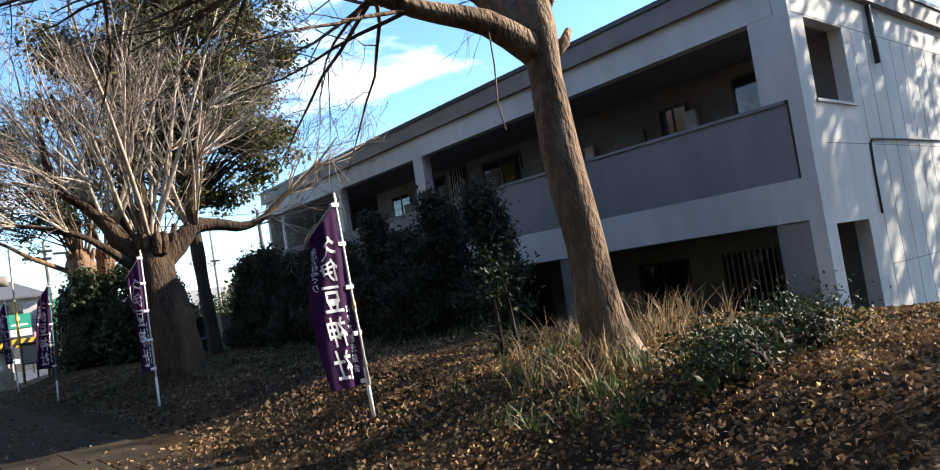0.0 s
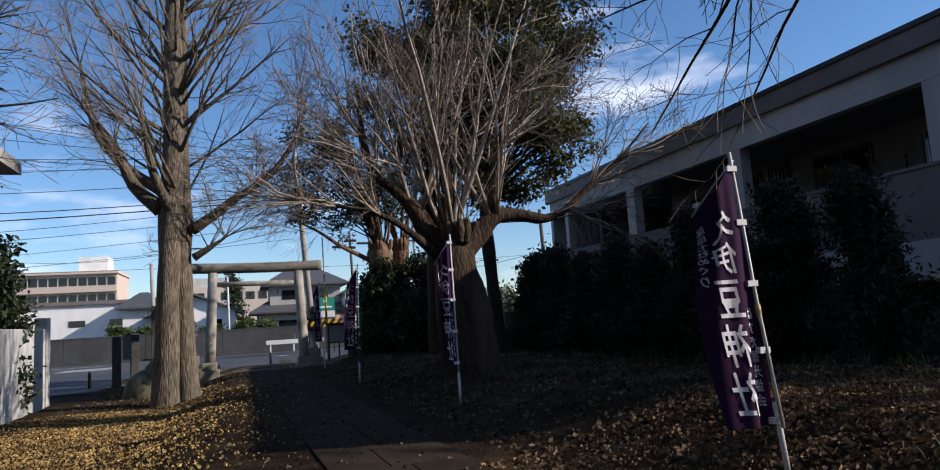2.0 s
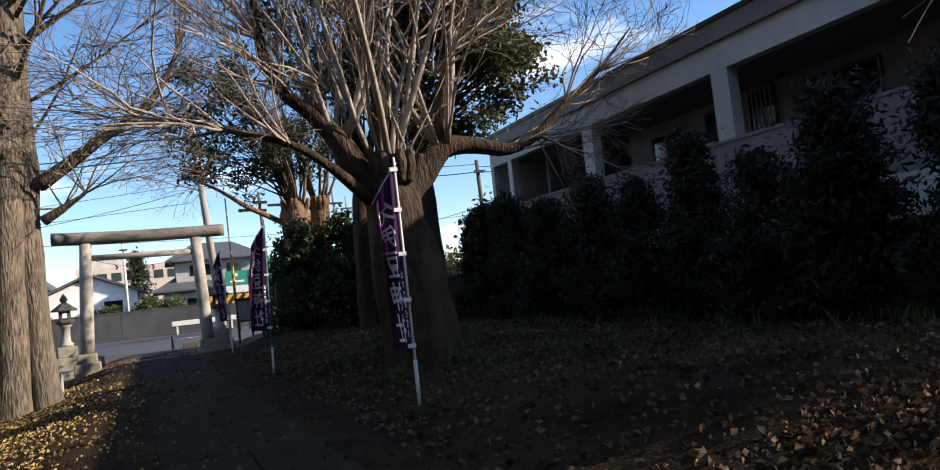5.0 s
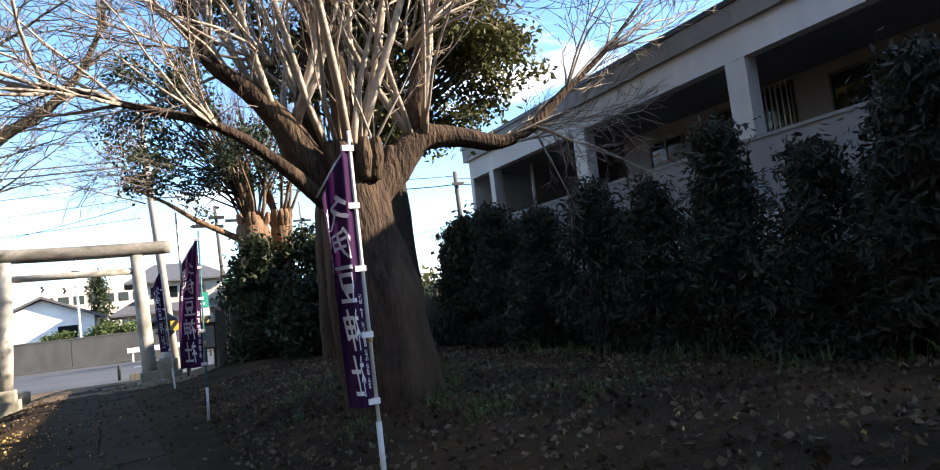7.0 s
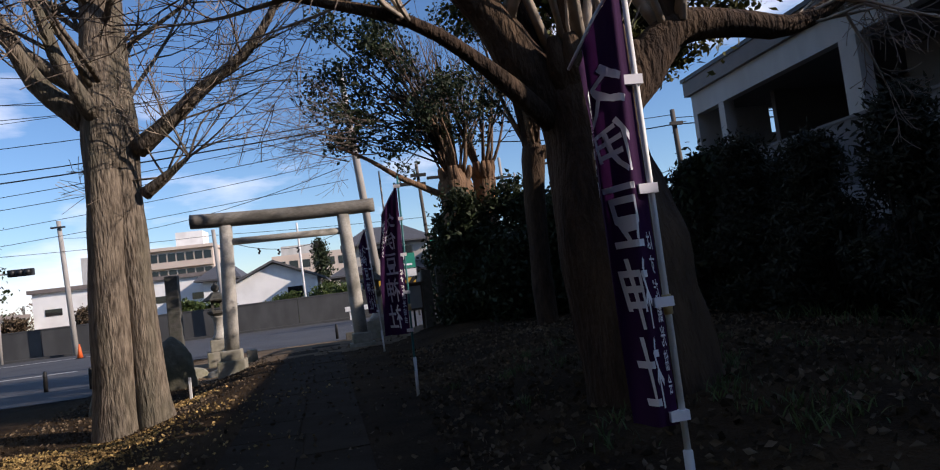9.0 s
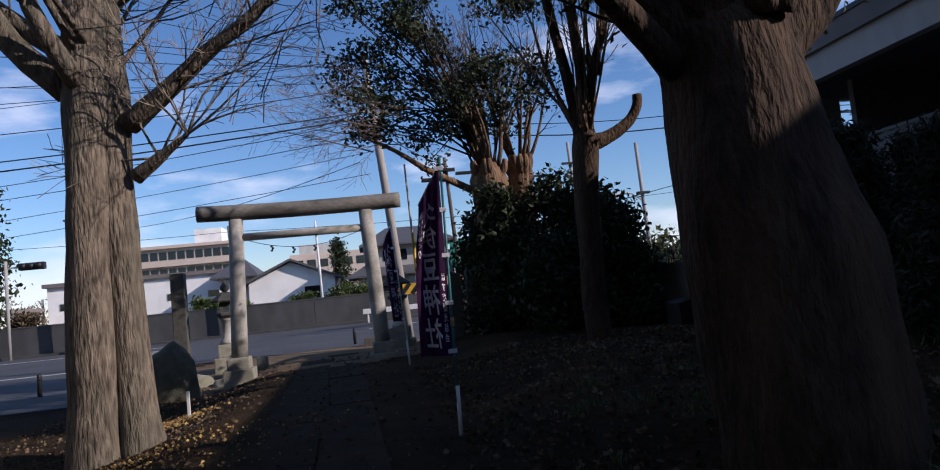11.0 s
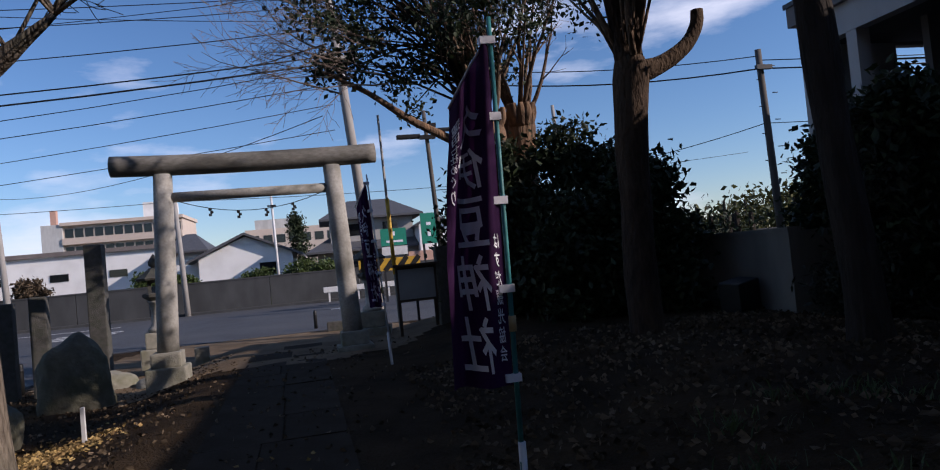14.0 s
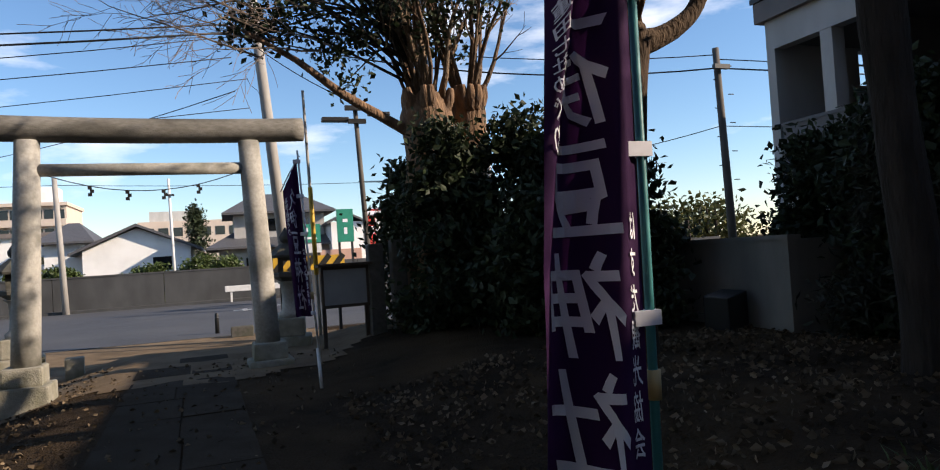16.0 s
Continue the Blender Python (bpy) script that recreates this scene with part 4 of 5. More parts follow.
            bmesh.ops.bisect_plane(bm, geom=bm.verts[:] + bm.edges[:] + bm.faces[:], plane_co=(o * no[0], o * no[1], 0), plane_no=no)
    bm.verts.index_update()
    for side in (-1, 1):
        base = len(V)
        for v in bm.verts:
            px, pz = x + v.co.x, z + v.co.y
            V.append(place_on_cloth(px, pz, seed, sag, side * 0.007))
        F.extend(tuple(base + v.index for v in f.verts) for f in bm.faces)
    bm.free()
    bpy.data.objects.remove(ob)
    bpy.data.curves.remove(cu)
    bpy.data.meshes.remove(me)


def place_on_cloth(u, z, seed, sag, off=0.0):
    """u from the pole across the cloth, z along it; sag gathers the cloth sideways."""
    g = sag(z / 1.8)
    drop = 0.62 * u * step(0.5, 1.0, z / 1.8)
    return (-0.02 - u * g, cloth_y(u, z, seed) + u * 0.1 + off, z - drop)


def banner(at, top, length, lean, turn, seed, sag, teal, label):
    t = thing("banner", label, "banner", (at[0], at[1], ground(*at)), turn, group="banners along the path")
    top_z = top
    ax = lambda z: Vector((lean[0] * z / top_z, lean[1] * z / top_z, z))
    mid = 0.46
    tube("pole", [ax(0.0) + Vector((0, 0, 0.3)), ax(top_z * 0.55), ax(top_z + 0.06)], [0.014, 0.013, 0.012], "pole_teal" if teal else "pole_white", t, "teal pole" if teal else "white pole", sides=10)
    tube("pole_sleeve", [ax(-0.05), ax(mid)], 0.02, "pole_white", t, "thick white pole base", sides=10)
    tube("pole_joint", [ax(1.02), ax(1.1)], 0.02, "joint_yellow", t, "yellow pole joint", sides=10)
    tube("arm", [ax(top_z) + Vector((0.02, 0, 0)), ax(top_z) + Vector((-0.33 * sag(1), 0.03, -0.19)), ax(top_z) + Vector((-0.68 * sag(1), 0.07, -0.4))], 0.007, "pole_white", t, "thin cross arm", sides=6)
    z0 = top_z - 0.03 - length
    V, F = [], []
    nu, nz = 14, 46
    k = length / 1.8
    for j in range(nz + 1):
        for i in range(nu + 1):
            p = place_on_cloth(0.6 * i / nu, 1.8 * j / nz, seed, sag)
            V.append(Vector(p) * 1.0 + ax(0) + Vector((lean[0] * (z0 + p[2] * k) / top_z, lean[1] * (z0 + p[2] * k) / top_z, z0 + p[2] * k - p[2])))
    for j in range(nz):
        for i in range(nu):
            a = j * (nu + 1) + i
            F.append((a, a + 1, a + nu + 2, a + nu + 1))
    raw("cloth", V, F, "purple", t, "purple cloth", smooth=True)
    LV, LF = [], []
    for i, c in enumerate("久伊豆神社"):
        glyphs(c, 0.3, 0.3, 1.36 - 0.315 * i, LV, LF, seed, sag)
    for i, c in enumerate("蓮田七社めぐり"):
        glyphs(c, 0.1, 0.52, 1.56 - 0.105 * i, LV, LF, seed, sag)
    for i, c in enumerate("はすだ観光協会"):
        glyphs(c, 0.085, 0.075, 0.7 - 0.095 * i, LV, LF, seed, sag)
    LV = [Vector(p) + Vector((lean[0] * (z0 + p[2] * k) / top_z, lean[1] * (z0 + p[2] * k) / top_z, z0 + p[2] * k - p[2])) for p in LV]
    raw("lettering", LV, LF, "lettering", t, "white printed characters")
    for f in (0.02, 0.27, 0.52, 0.76, 0.98):
        z = z0 + length * f
        c = ax(z)
        part("loop", boxed(c.x - 0.06, c.x + 0.022, c.y - 0.022, c.y + 0.022, z - 0.02, z + 0.02), "lettering", t)


banner((3.96, 4.48), 2.14, 1.8, (0.06, 0.3), 0, 0.4, lambda f: 0.56 + 0.08 * math.sin(5 * f), False, "purple shrine banner with white characters on a white pole")
banner((3.65, 10.66), 2.46, 1.86, (-0.06, -0.12), 0, 1.9, lambda f: 0.23 + 0.14 * f, False, "purple shrine banner hanging half furled on a white pole")
banner((3.02, 16.24), 2.6, 1.82, (0.05, 0.02), 0, 3.0, lambda f: 0.5 - 0.22 * max(0.0, f - 0.35), True, "purple shrine banner with white characters on a teal pole")
banner((2.93, 22.6), 2.66, 1.8, (-0.12, 0.02), 0, 4.2, lambda f: 0.3, False, "purple shrine banner hanging slack on a white pole")


# ---- stones and fittings by the gate ----
def lantern(at, rz):
    t = thing("stone_lantern", "weathered stone lantern on a stacked mossy pedestal", "stone lantern", (at[0], at[1], -0.12), rz, group="lanterns by the gate")
    part("pedestal", boxed(-0.36, 0.36, -0.36, 0.36, -0.1, 0.3, bevel=0.03), "stone_base", t)
    part("pedestal_step", boxed(-0.26, 0.26, -0.26, 0.26, 0.3, 0.62, bevel=0.03), "stone_base", t)
    lathe("shaft", [(0.19, 0.62), (0.2, 0.7), (0.13, 0.76), (0.115, 1.0), (0.13, 1.2), (0.2, 1.26)], "granite", t, sides=20)
    lathe("platform", [(0.14, 1.26), (0.25, 1.34), (0.26, 1.4), (0.2, 1.42)], "granite_dark", t, sides=6, smooth=False)
    fire = bmesh.new()
    for sx in (-1, 1):
        for sy in (-1, 1):
            box(fire, sx * 0.11 - 0.035, sx * 0.11 + 0.035, sy * 0.11 - 0.035, sy * 0.11 + 0.035, 1.42, 1.66)
    box(fire, -0.145, 0.145, -0.145, 0.145, 1.62, 1.68)
    part("fire_box", fire, "granite_dark", t, "open fire box")
    lathe("roof", [(0.34, 1.68), (0.36, 1.72), (0.2, 1.84), (0.09, 1.93)], "granite_dark", t, sides=6, smooth=False)
    lathe("finial", [(0.05, 1.93), (0.1, 1.98), (0.11, 2.05), (0.06, 2.13), (0.01, 2.21)], "granite_dark", t, sides=14)


lantern((-1.3, 27.9), 12)
lantern((3.0, 27.2), -8)


def rock(name, label, at, size, seed, mat, category, sink=0.08):
    bm = bmesh.new()
    bmesh.ops.create_icosphere(bm, subdivisions=4, radius=1.0)
    for v in bm.verts:
        n = 1 + 0.22 * noise.noise(v.co * 1.3 + Vector((seed, 0, 0))) + 0.08 * noise.noise(v.co * 4 + Vector((0, seed, 0)))
        v.co = Vector((v.co.x * size[0] * n, v.co.y * size[1] * n, max(-0.4, v.co.z) * size[2] * n))
    ob = part(name, bm, mat, smooth=True)
    ob.matrix_basis = pose(at[0], at[1], ground(*at) + 0.36 * size[2] - sink)
    return tagged(ob, label, category)


rock("boulder", "mossy round-topped boulder beside the bare tree", (-1.85, 24.7), (0.58, 0.4, 0.9), 3.0, "boulder", "boulder")
rock("base_stone", "low pale rock at the foot of the lantern", (-1.9, 26.6), (0.5, 0.4, 0.3), 9.0, "stone_base", "rock")
rock("ground_stone", "flat stone half sunk in the earth", (-0.95, 26.2), (0.4, 0.3, 0.2), 14.0, "stone_base", "rock")
rock("garden_rock", "rugged rock at the foot of the bare tree", (-2.1, 22.0), (0.5, 0.45, 0.55), 19.0, "boulder", "rock")
stele = part("stone_pillar", boxed(-0.17, 0.17, -0.14, 0.14, -0.1, 2.75, bevel=0.025), "granite_dark")
stele.matrix_basis = pose(-2.45, 28.1, -0.36)
tagged(stele, "tall dark square stone name pillar", "stone pillar")
for x, y, h in ((-0.45, 27.6, 0.34), (-2.95, 26.5, 1.78), (-3.5, 26.5, 1.72)):
    p = part("low_stone_post", boxed(-0.14, 0.14, -0.14, 0.14, -0.15, h, bevel=0.03), "stone_base" if h < 0.5 else "granite_dark")
    p.matrix_basis = pose(x, y, ground(x, y), 0, 0, 8)
    tagged(p, "short squared stone post by the entrance", "stone post", "stone posts")
for x in (4.35, 4.75):
    p = part("fence_post_stone", boxed(-0.13, 0.13, -0.11, 0.11, -0.2, 1.5, bevel=0.03), "granite_dark")
    p.matrix_basis = pose(x, 26.1, ground(x, 26.1), 0, 0, 3)
    tagged(p, "square stone fence post by the notice board", "stone post", "stone fence posts")
for x, y in ((1.68, 34.7), (-4.5, 27.5), (-3.6, 27.2), (-6.0, 28.5)):
    t = thing("bollard", "short black roadside bollard", "bollard", (x, y, -0.335), group="roadside bollards")
    lathe("post", [(0.055, -0.05), (0.055, 0.52), (0.04, 0.56)], "black", t, sides=14)
    lathe("cap", [(0.058, 0.4), (0.058, 0.45)], "dark_metal", t, sides=14)
block = part("kerb_block", boxed(-0.28, 0.28, -0.15, 0.15, 0, 0.28, bevel=0.03), "granite_dark")
block.matrix_basis = pose(2.3, 33.4, -0.36)
tagged(block, "dark stone block at the road edge", "stone block")
stake = thing("marker_stake", "short white marker stake in the leaves", "stake", (-0.72, 21.5, ground(-0.72, 21.5)))
part("stake", boxed(-0.022, 0.022, -0.022, 0.022, -0.1, 0.42, bevel=0.004), "pole_white", stake)

board = thing("notice_board", "framed grey notice board with its back to the path", "notice board", (3.82, 26.05, 0.1), 6)
part("panel", boxed(-0.36, 0.36, -0.015, 0.015, 0.62, 1.2), "grey_board", board)
part("frame", box(box(box(boxed(-0.4, 0.4, -0.03, 0.03, 1.2, 1.25), -0.4, 0.4, -0.03, 0.03, 0.57, 0.62), -0.4, -0.36, -0.03, 0.03, 0.62, 1.2), 0.36, 0.4, -0.03, 0.03, 0.62, 1.2), "wood_dark", board, "dark wooden frame")
for x in (-0.36, 0.36):
    part("leg", boxed(x - 0.03, x + 0.03, 0.03, 0.08, -0.15, 1.22), "wood_dark", board)
part("brace", boxed(-0.025, 0.025, -0.02, 0.02, 0, 0.9, m=pose(0.46, 0.1, 0.0, 0, -8, 0)), "wood_dark", board)
part("roof", boxed(-0.46, 0.46, -0.12, 0.14, 1.25, 1.3, bevel=0.01), "wood_dark", board)

barrier = thing("striped_barrier", "black and yellow striped road barrier", "barrier", (3.65, 29.5, -0.34), 4)
part("bar", boxed(-0.75, 0.75, -0.04, 0.04, 1.62, 1.92), "yellow", barrier)
for i in range(5):
    part("stripe", boxed(-0.06, 0.06, -0.046, -0.042, -0.2, 0.2, m=pose(-0.6 + i * 0.3, 0, 1.77, 0, 40, 0)), "black", barrier)
for x in (-0.6, 0.6):
    part("leg", boxed(x - 0.03, x + 0.03, -0.03, 0.03, -0.05, 1.62), "dark_metal", barrier)


# ---- walls of the yard ----
yard = thing("yard_wall", "stained pale block wall closing the yard", "wall", (8.44, 21.2, 0.0), kind="structure")
part("wall", boxed(-0.02, 0.13, 0.0, 4.2, -0.5, 1.36), "yard_wall", yard)
part("return_wall", boxed(0.13, 3.3, 0.0, 0.13, -0.5, 1.36), "yard_wall", yard)
part("coping", boxed(-0.05, 0.16, -0.03, 4.2, 1.36, 1.42), "yard_wall", yard)
crate = part("black_crate", boxed(-0.24, 0.24, -0.18, 0.18, 0, 0.46, bevel=0.02), "black")
crate.matrix_basis = pose(8.1, 22.0, ground(8.1, 22.0), 4, -7, 20)
tagged(crate, "tilted black plastic bin on the leaves", "bin")

shed_wall = part("left_boundary_wall", boxed(-0.16, 0.0, -6.0, 0.0, -0.5, 2.05, bevel=0.02), "render_light")
shed_wall.matrix_basis = pose(-4.3, 21.2, -0.4, 0, 0, 0)
tagged(shed_wall, "pale rendered boundary wall with shadows", "wall", kind="structure")
post = part("gate_post", boxed(-0.3, 0.0, -0.02, 0.3, -0.5, 2.35, bevel=0.02), "render_light")
post.matrix_basis = pose(-4.3, 21.4, -0.4)
tagged(post, "pale square gate post at the wall's end", "post", kind="structure")
hut = thing("shrine_hut", "small building with a pale curved eave at the yard's side", "building", (-6.85, 16.5, -0.4))
part("wall", boxed(-2.2, 1.3, -3.0, 2.2, -0.2, 5.8), "wood_dark", hut, "dark boarded wall")
rv = [(-3.4, -4.2, 5.8), (2.35, -4.2, 5.8), (2.35, 3.2, 5.8), (-3.4, 3.2, 5.8), (-3.4, -4.2, 6.1), (2.35, -4.2, 6.1), (2.35, 3.2, 6.1), (-3.4, 3.2, 6.1), (-0.6, -2.0, 7.4), (-0.6, 1.0, 7.4)]
raw("roof", rv, [(3, 2, 1, 0), (0, 1, 5, 4), (1, 2, 6, 5), (2, 3, 7, 6), (3, 0, 4, 7), (4, 5, 8), (5, 6, 9, 8), (6, 7, 9), (7, 4, 8, 9)], "grey_house", hut, "pale plastered eave")
shrub("camellia_shrub", "dark evergreen bush over the boundary wall", (-5.1, 19.4), 0.8, 0.8, 4.2, 70, 0.1, "leaf_dark", 300, 0.2)

# ---- poles and wires ----
def utility_pole(name, label, at, top, r, mat, lean=(0, 0), bands=()):
    t = thing(name, label, "utility pole", at, group="utility poles")
    tube("pole", [(0, 0, -0.3), (lean[0] / 2, lean[1] / 2, top / 2), (lean[0], lean[1], top)], [r, r * 0.87, r * 0.72], mat, t, sides=16)
    for z, w, rz in bands:
        c = (lean[0] * z / top, lean[1] * z / top)
        part("cross_arm", boxed(-w / 2, w / 2, -0.05, 0.05, -0.05, 0.05, m=pose(c[0], c[1] - r - 0.03, z, 0, 0, rz)), "dark_metal", t)
    return t


utility_pole("utility_pole", "slender grey concrete pole leaning behind the torii", (3.5, 31.6, -0.35), 9.5, 0.15, "utility", (-0.7, 0.0), ((7.5, 1.2, 30),))
sp = utility_pole("sign_pole", "thin grey pole with a yellow sleeve", (3.66, 28.2, -0.3), 5.1, 0.036, "utility", (-0.1, 0))
tube("sleeve", [(-0.03, 0, 1.5), (-0.06, 0, 3.2)], 0.045, "yellow", sp, "yellow plastic sleeve")
p3 = utility_pole("utility_pole", "dark utility pole carrying lamp boxes", (5.1, 30.0, -0.35), 5.6, 0.07, "utility_dark", (-0.2, 0), ((5.2, 0.5, 0), (4.9, 0.4, 0)))
part("lamp_box", boxed(-0.95, -0.35, -0.1, 0.1, 4.9, 5.0, bevel=0.02), "dark_metal", p3, "dark lamp housing")
part("lamp_box", boxed(0.1, 0.6, -0.1, 0.1, 5.05, 5.13, bevel=0.02), "dark_metal", p3, "dark lamp housing")
p4 = utility_pole("utility_pole", "grey utility pole with climbing pegs beside the apartments", (12.65, 27.0, -0.3), 5.95, 0.1, "utility_dark", (-0.15, 0), ((5.5, 0.4, 0),))
for i in range(9):
    tube("peg", [(-0.12 if i % 2 else 0.12, 0, 3.0 + 0.32 * i), (-0.26 if i % 2 else 0.26, 0, 3.0 + 0.32 * i)], 0.012, "dark_metal", p4, sides=6)
utility_pole("utility_pole", "pale concrete pole in front of the far wall", (-5.3, 52.2, -0.35), 6.6, 0.16, "utility", (-0.25, 0))
utility_pole("utility_pole", "pale concrete pole far along the road", (-13.7, 51.8, -0.35), 8.0, 0.17, "utility", (-0.4, 0), ((7.6, 0.8, 0),))
utility_pole("flag_pole", "slim white steel pole behind the far wall", (-0.6, 55.0, -0.35), 6.8, 0.09, "pole_white", (-0.1, 0), ((5.9, 0.5, 0),))
lamp = utility_pole("street_lamp", "slim grey street lamp past the yard wall", (13.3, 35.0, -0.35), 6.6, 0.09, "utility", (-0.15, 0), ((4.6, 0.5, 0),))
tube("lamp_arm", [(-0.1, 0, 4.3), (-0.6, -0.1, 4.6), (-1.0, -0.15, 4.62)], 0.03, "utility", lamp, sides=8)
part("lamp_head", boxed(-1.4, -0.95, -0.25, -0.05, 4.5, 4.66, bevel=0.04), "pole_white", lamp, "pale lamp head")
for x, y, h, l in ((12.2, 40.0, 7.8, "white"), (10.4, 40.5, 7.4, "grey"), (16.2, 60.0, 9.5, "white")):
    utility_pole("utility_pole", "far %s street pole past the yard" % l, (x, y, -0.35), h, 0.1, "utility", (-0.2, 0), ((h - 1.0, 0.9, 0),))


def wire(a, b, sag, r=0.011, n=14):
    a, b = Vector(a), Vector(b)
    return [a.lerp(b, i / n) - Vector((0, 0, sag * 4 * (i / n) * (1 - i / n))) for i in range(n + 1)], r


cables = thing("overhead_cables", "black overhead power and telephone cables", "cable", (2.4, 31.6, 6.0))
for a, b, sag, r in (((2.4, 31.6, 7.2), (-40, 36, 7.6), 0.9, 0.02), ((2.4, 31.6, 7.0), (-40, 36, 7.3), 1.0, 0.025), ((2.4, 31.6, 6.9), (-40, 37, 6.6), 1.2, 0.012), ((2.35, 31.6, 8.6), (-40, 33, 10.0), 1.0, 0.012), ((2.35, 31.6, 8.9), (-40, 32, 10.8), 1.0, 0.012),
                     ((2.3, 31.6, 9.0), (-30, 20, 12), 1.0, 0.012), ((2.4, 31.6, 5.6), (-13.9, 51.8, 6.6), 0.6, 0.012), ((2.4, 31.6, 7.1), (4.9, 30.0, 5.0), 0.15, 0.012), ((2.4, 31.6, 7.0), (12.5, 27.0, 5.2), 0.5, 0.018), ((2.4, 31.6, 7.2), (12.5, 27.0, 5.5), 0.4, 0.012),
                     ((12.5, 27.0, 5.2), (60, 22, 6.5), 0.8, 0.018), ((12.5, 27.0, 5.4), (60, 22, 6.8), 0.8, 0.012), ((12.5, 27.0, 3.9), (60, 24, 5.0), 0.6, 0.01), ((12.5, 27.0, 3.9), (4.9, 30.0, 3.2), 0.3, 0.01), ((-5.5, 52.2, 5.9), (-40, 50, 7.0), 0.5, 0.015), ((-5.5, 52.2, 5.9), (30, 53, 6.6), 0.5, 0.015),
                     ((2.3, 31.6, 8.2), (-40, 30, 13), 1.2, 0.01), ((2.35, 31.6, 6.4), (-40, 40, 6.4), 1.0, 0.012), ((2.7, 31.6, 8.9), (-30, 14, 15), 1.2, 0.01), ((2.7, 31.6, 8.8), (-30, 8, 17), 1.2, 0.01), ((2.7, 31.6, 8.6), (-30, 17, 13), 1.4, 0.01), ((2.7, 31.6, 9.0), (-40, 35, 9), 1.0, 0.01), ((2.7, 31.6, 8.0), (-40, 34, 8.4), 1.0, 0.014), ((2.7, 31.6, 5.2), (-40, 44, 4.6), 0.6, 0.01), ((2.7, 31.6, 5.9), (-40, 42, 5.4), 0.9, 0.01), ((2.7, 31.6, 8.7), (-34, 24, 12), 1.0, 0.012)):
    pts, rr = wire(a, b, sag, r)
    tube("cable", [p - Vector((2.4, 31.6, 6.0)) for p in pts], rr, "wire", cables, sides=5)

# ---- across the road ----
far_wall = thing("far_wall", "long grey concrete block wall across the road", "wall", (0, 53.0, -0.35), kind="structure")
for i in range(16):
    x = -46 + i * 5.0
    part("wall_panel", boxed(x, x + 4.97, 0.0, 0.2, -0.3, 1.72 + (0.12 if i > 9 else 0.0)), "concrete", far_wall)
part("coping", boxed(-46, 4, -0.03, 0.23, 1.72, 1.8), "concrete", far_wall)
kerb = part("kerb", boxed(-60, 60, 52.4, 53.0, -0.5, -0.2), "concrete")
tagged(kerb, "raised concrete kerb and footway at the far wall", "kerb", kind="structure")
rail = thing("guard_rail", "white steel guard rail at the far kerb", "guard rail", (1.9, 51.6, -0.35))
part("beam", boxed(0.0, 4.0, -0.03, 0.03, 0.55, 0.85, bevel=0.02), "pole_white", rail)
for x in (0.3, 1.9, 3.6):
    part("rail_post", boxed(x - 0.05, x + 0.05, 0.03, 0.12, -0.05, 0.8), "pole_white", rail)
for i, (x, y) in enumerate(((-11.0, 48.0), (-11.8, 47.0))):
    c = thing("traffic_cone", "orange traffic cone on the asphalt", "traffic cone", (x, y, -0.335), group="traffic cones")
    part("foot", boxed(-0.2, 0.2, -0.2, 0.2, 0, 0.04), "black", c)
    lathe("cone", [(0.15, 0.04), (0.03, 0.75)], "orange", c, sides=16)


def house(name, label, at, parts_):
    t = thing(name, label, "house", at)
    for nm, kind, dims, mat in parts_:
        if kind == "box":
            part(nm, boxed(*dims), mat, t)
        elif kind == "gable":     # ridge along y, gable towards the road
            x0, x1, y0, y1, z0, z1, th = dims
            xm = (x0 + x1) / 2
            V = [(x0, y0, z0), (xm, y0, z1), (x1, y0, z0), (x0, y0, z0 - th), (xm, y0, z1 - th), (x1, y0, z0 - th)]
            V += [(a, y1, c) for a, b, c in V]
            raw(nm, V, [(0, 1, 7, 6), (1, 2, 8, 7), (4, 3, 9, 10), (5, 4, 10, 11), (0, 3, 4, 1), (1, 4, 5, 2), (6, 7, 10, 9), (7, 8, 11, 10), (0, 6, 9, 3), (2, 5, 11, 8)], mat, t)
        elif kind == "gable_end":
            x0, x1, y0, y1, z0, z1 = dims
            xm = (x0 + x1) / 2
            raw(nm, [(x0, y0, z0), (x1, y0, z0), (xm, y0, z1), (x0, y1, z0), (x1, y1, z0), (xm, y1, z1)], [(0, 1, 2), (5, 4, 3), (0, 3, 4, 1), (1, 4, 5, 2), (2, 5, 3, 0)], mat, t)
        elif kind == "hip":
            x0, x1, y0, y1, z0, z1, inset = dims
            ym = (y0 + y1) / 2
            raw(nm, [(x0, y0, z0), (x1, y0, z0), (x1, y1, z0), (x0, y1, z0), (x0 + inset, ym, z1), (x1 - inset, ym, z1), (x0, y0, z0 - 0.15), (x1, y0, z0 - 0.15), (x1, y1, z0 - 0.15), (x0, y1, z0 - 0.15)],
                [(0, 1, 5, 4), (1, 2, 5), (2, 3, 4, 5), (3, 0, 4), (9, 8, 7, 6), (0, 6, 7, 1), (1, 7, 8, 2), (2, 8, 9, 3), (3, 9, 6, 0)], mat, t)
    return t


house("white_house", "white single-storey house with a dark tiled gable roof", (-4.0, 70, -0.35), (
    ("wall", "box", (-3.6, 3.6, 0, 9, 0, 3.6), "white_wall"), ("gable", "gable_end", (-3.6, 3.6, 0, 9, 3.6, 5.1), "white_wall"), ("roof", "gable", (-4.4, 4.4, -0.6, 9.6, 3.45, 5.4, 0.2), "tile_roof"),
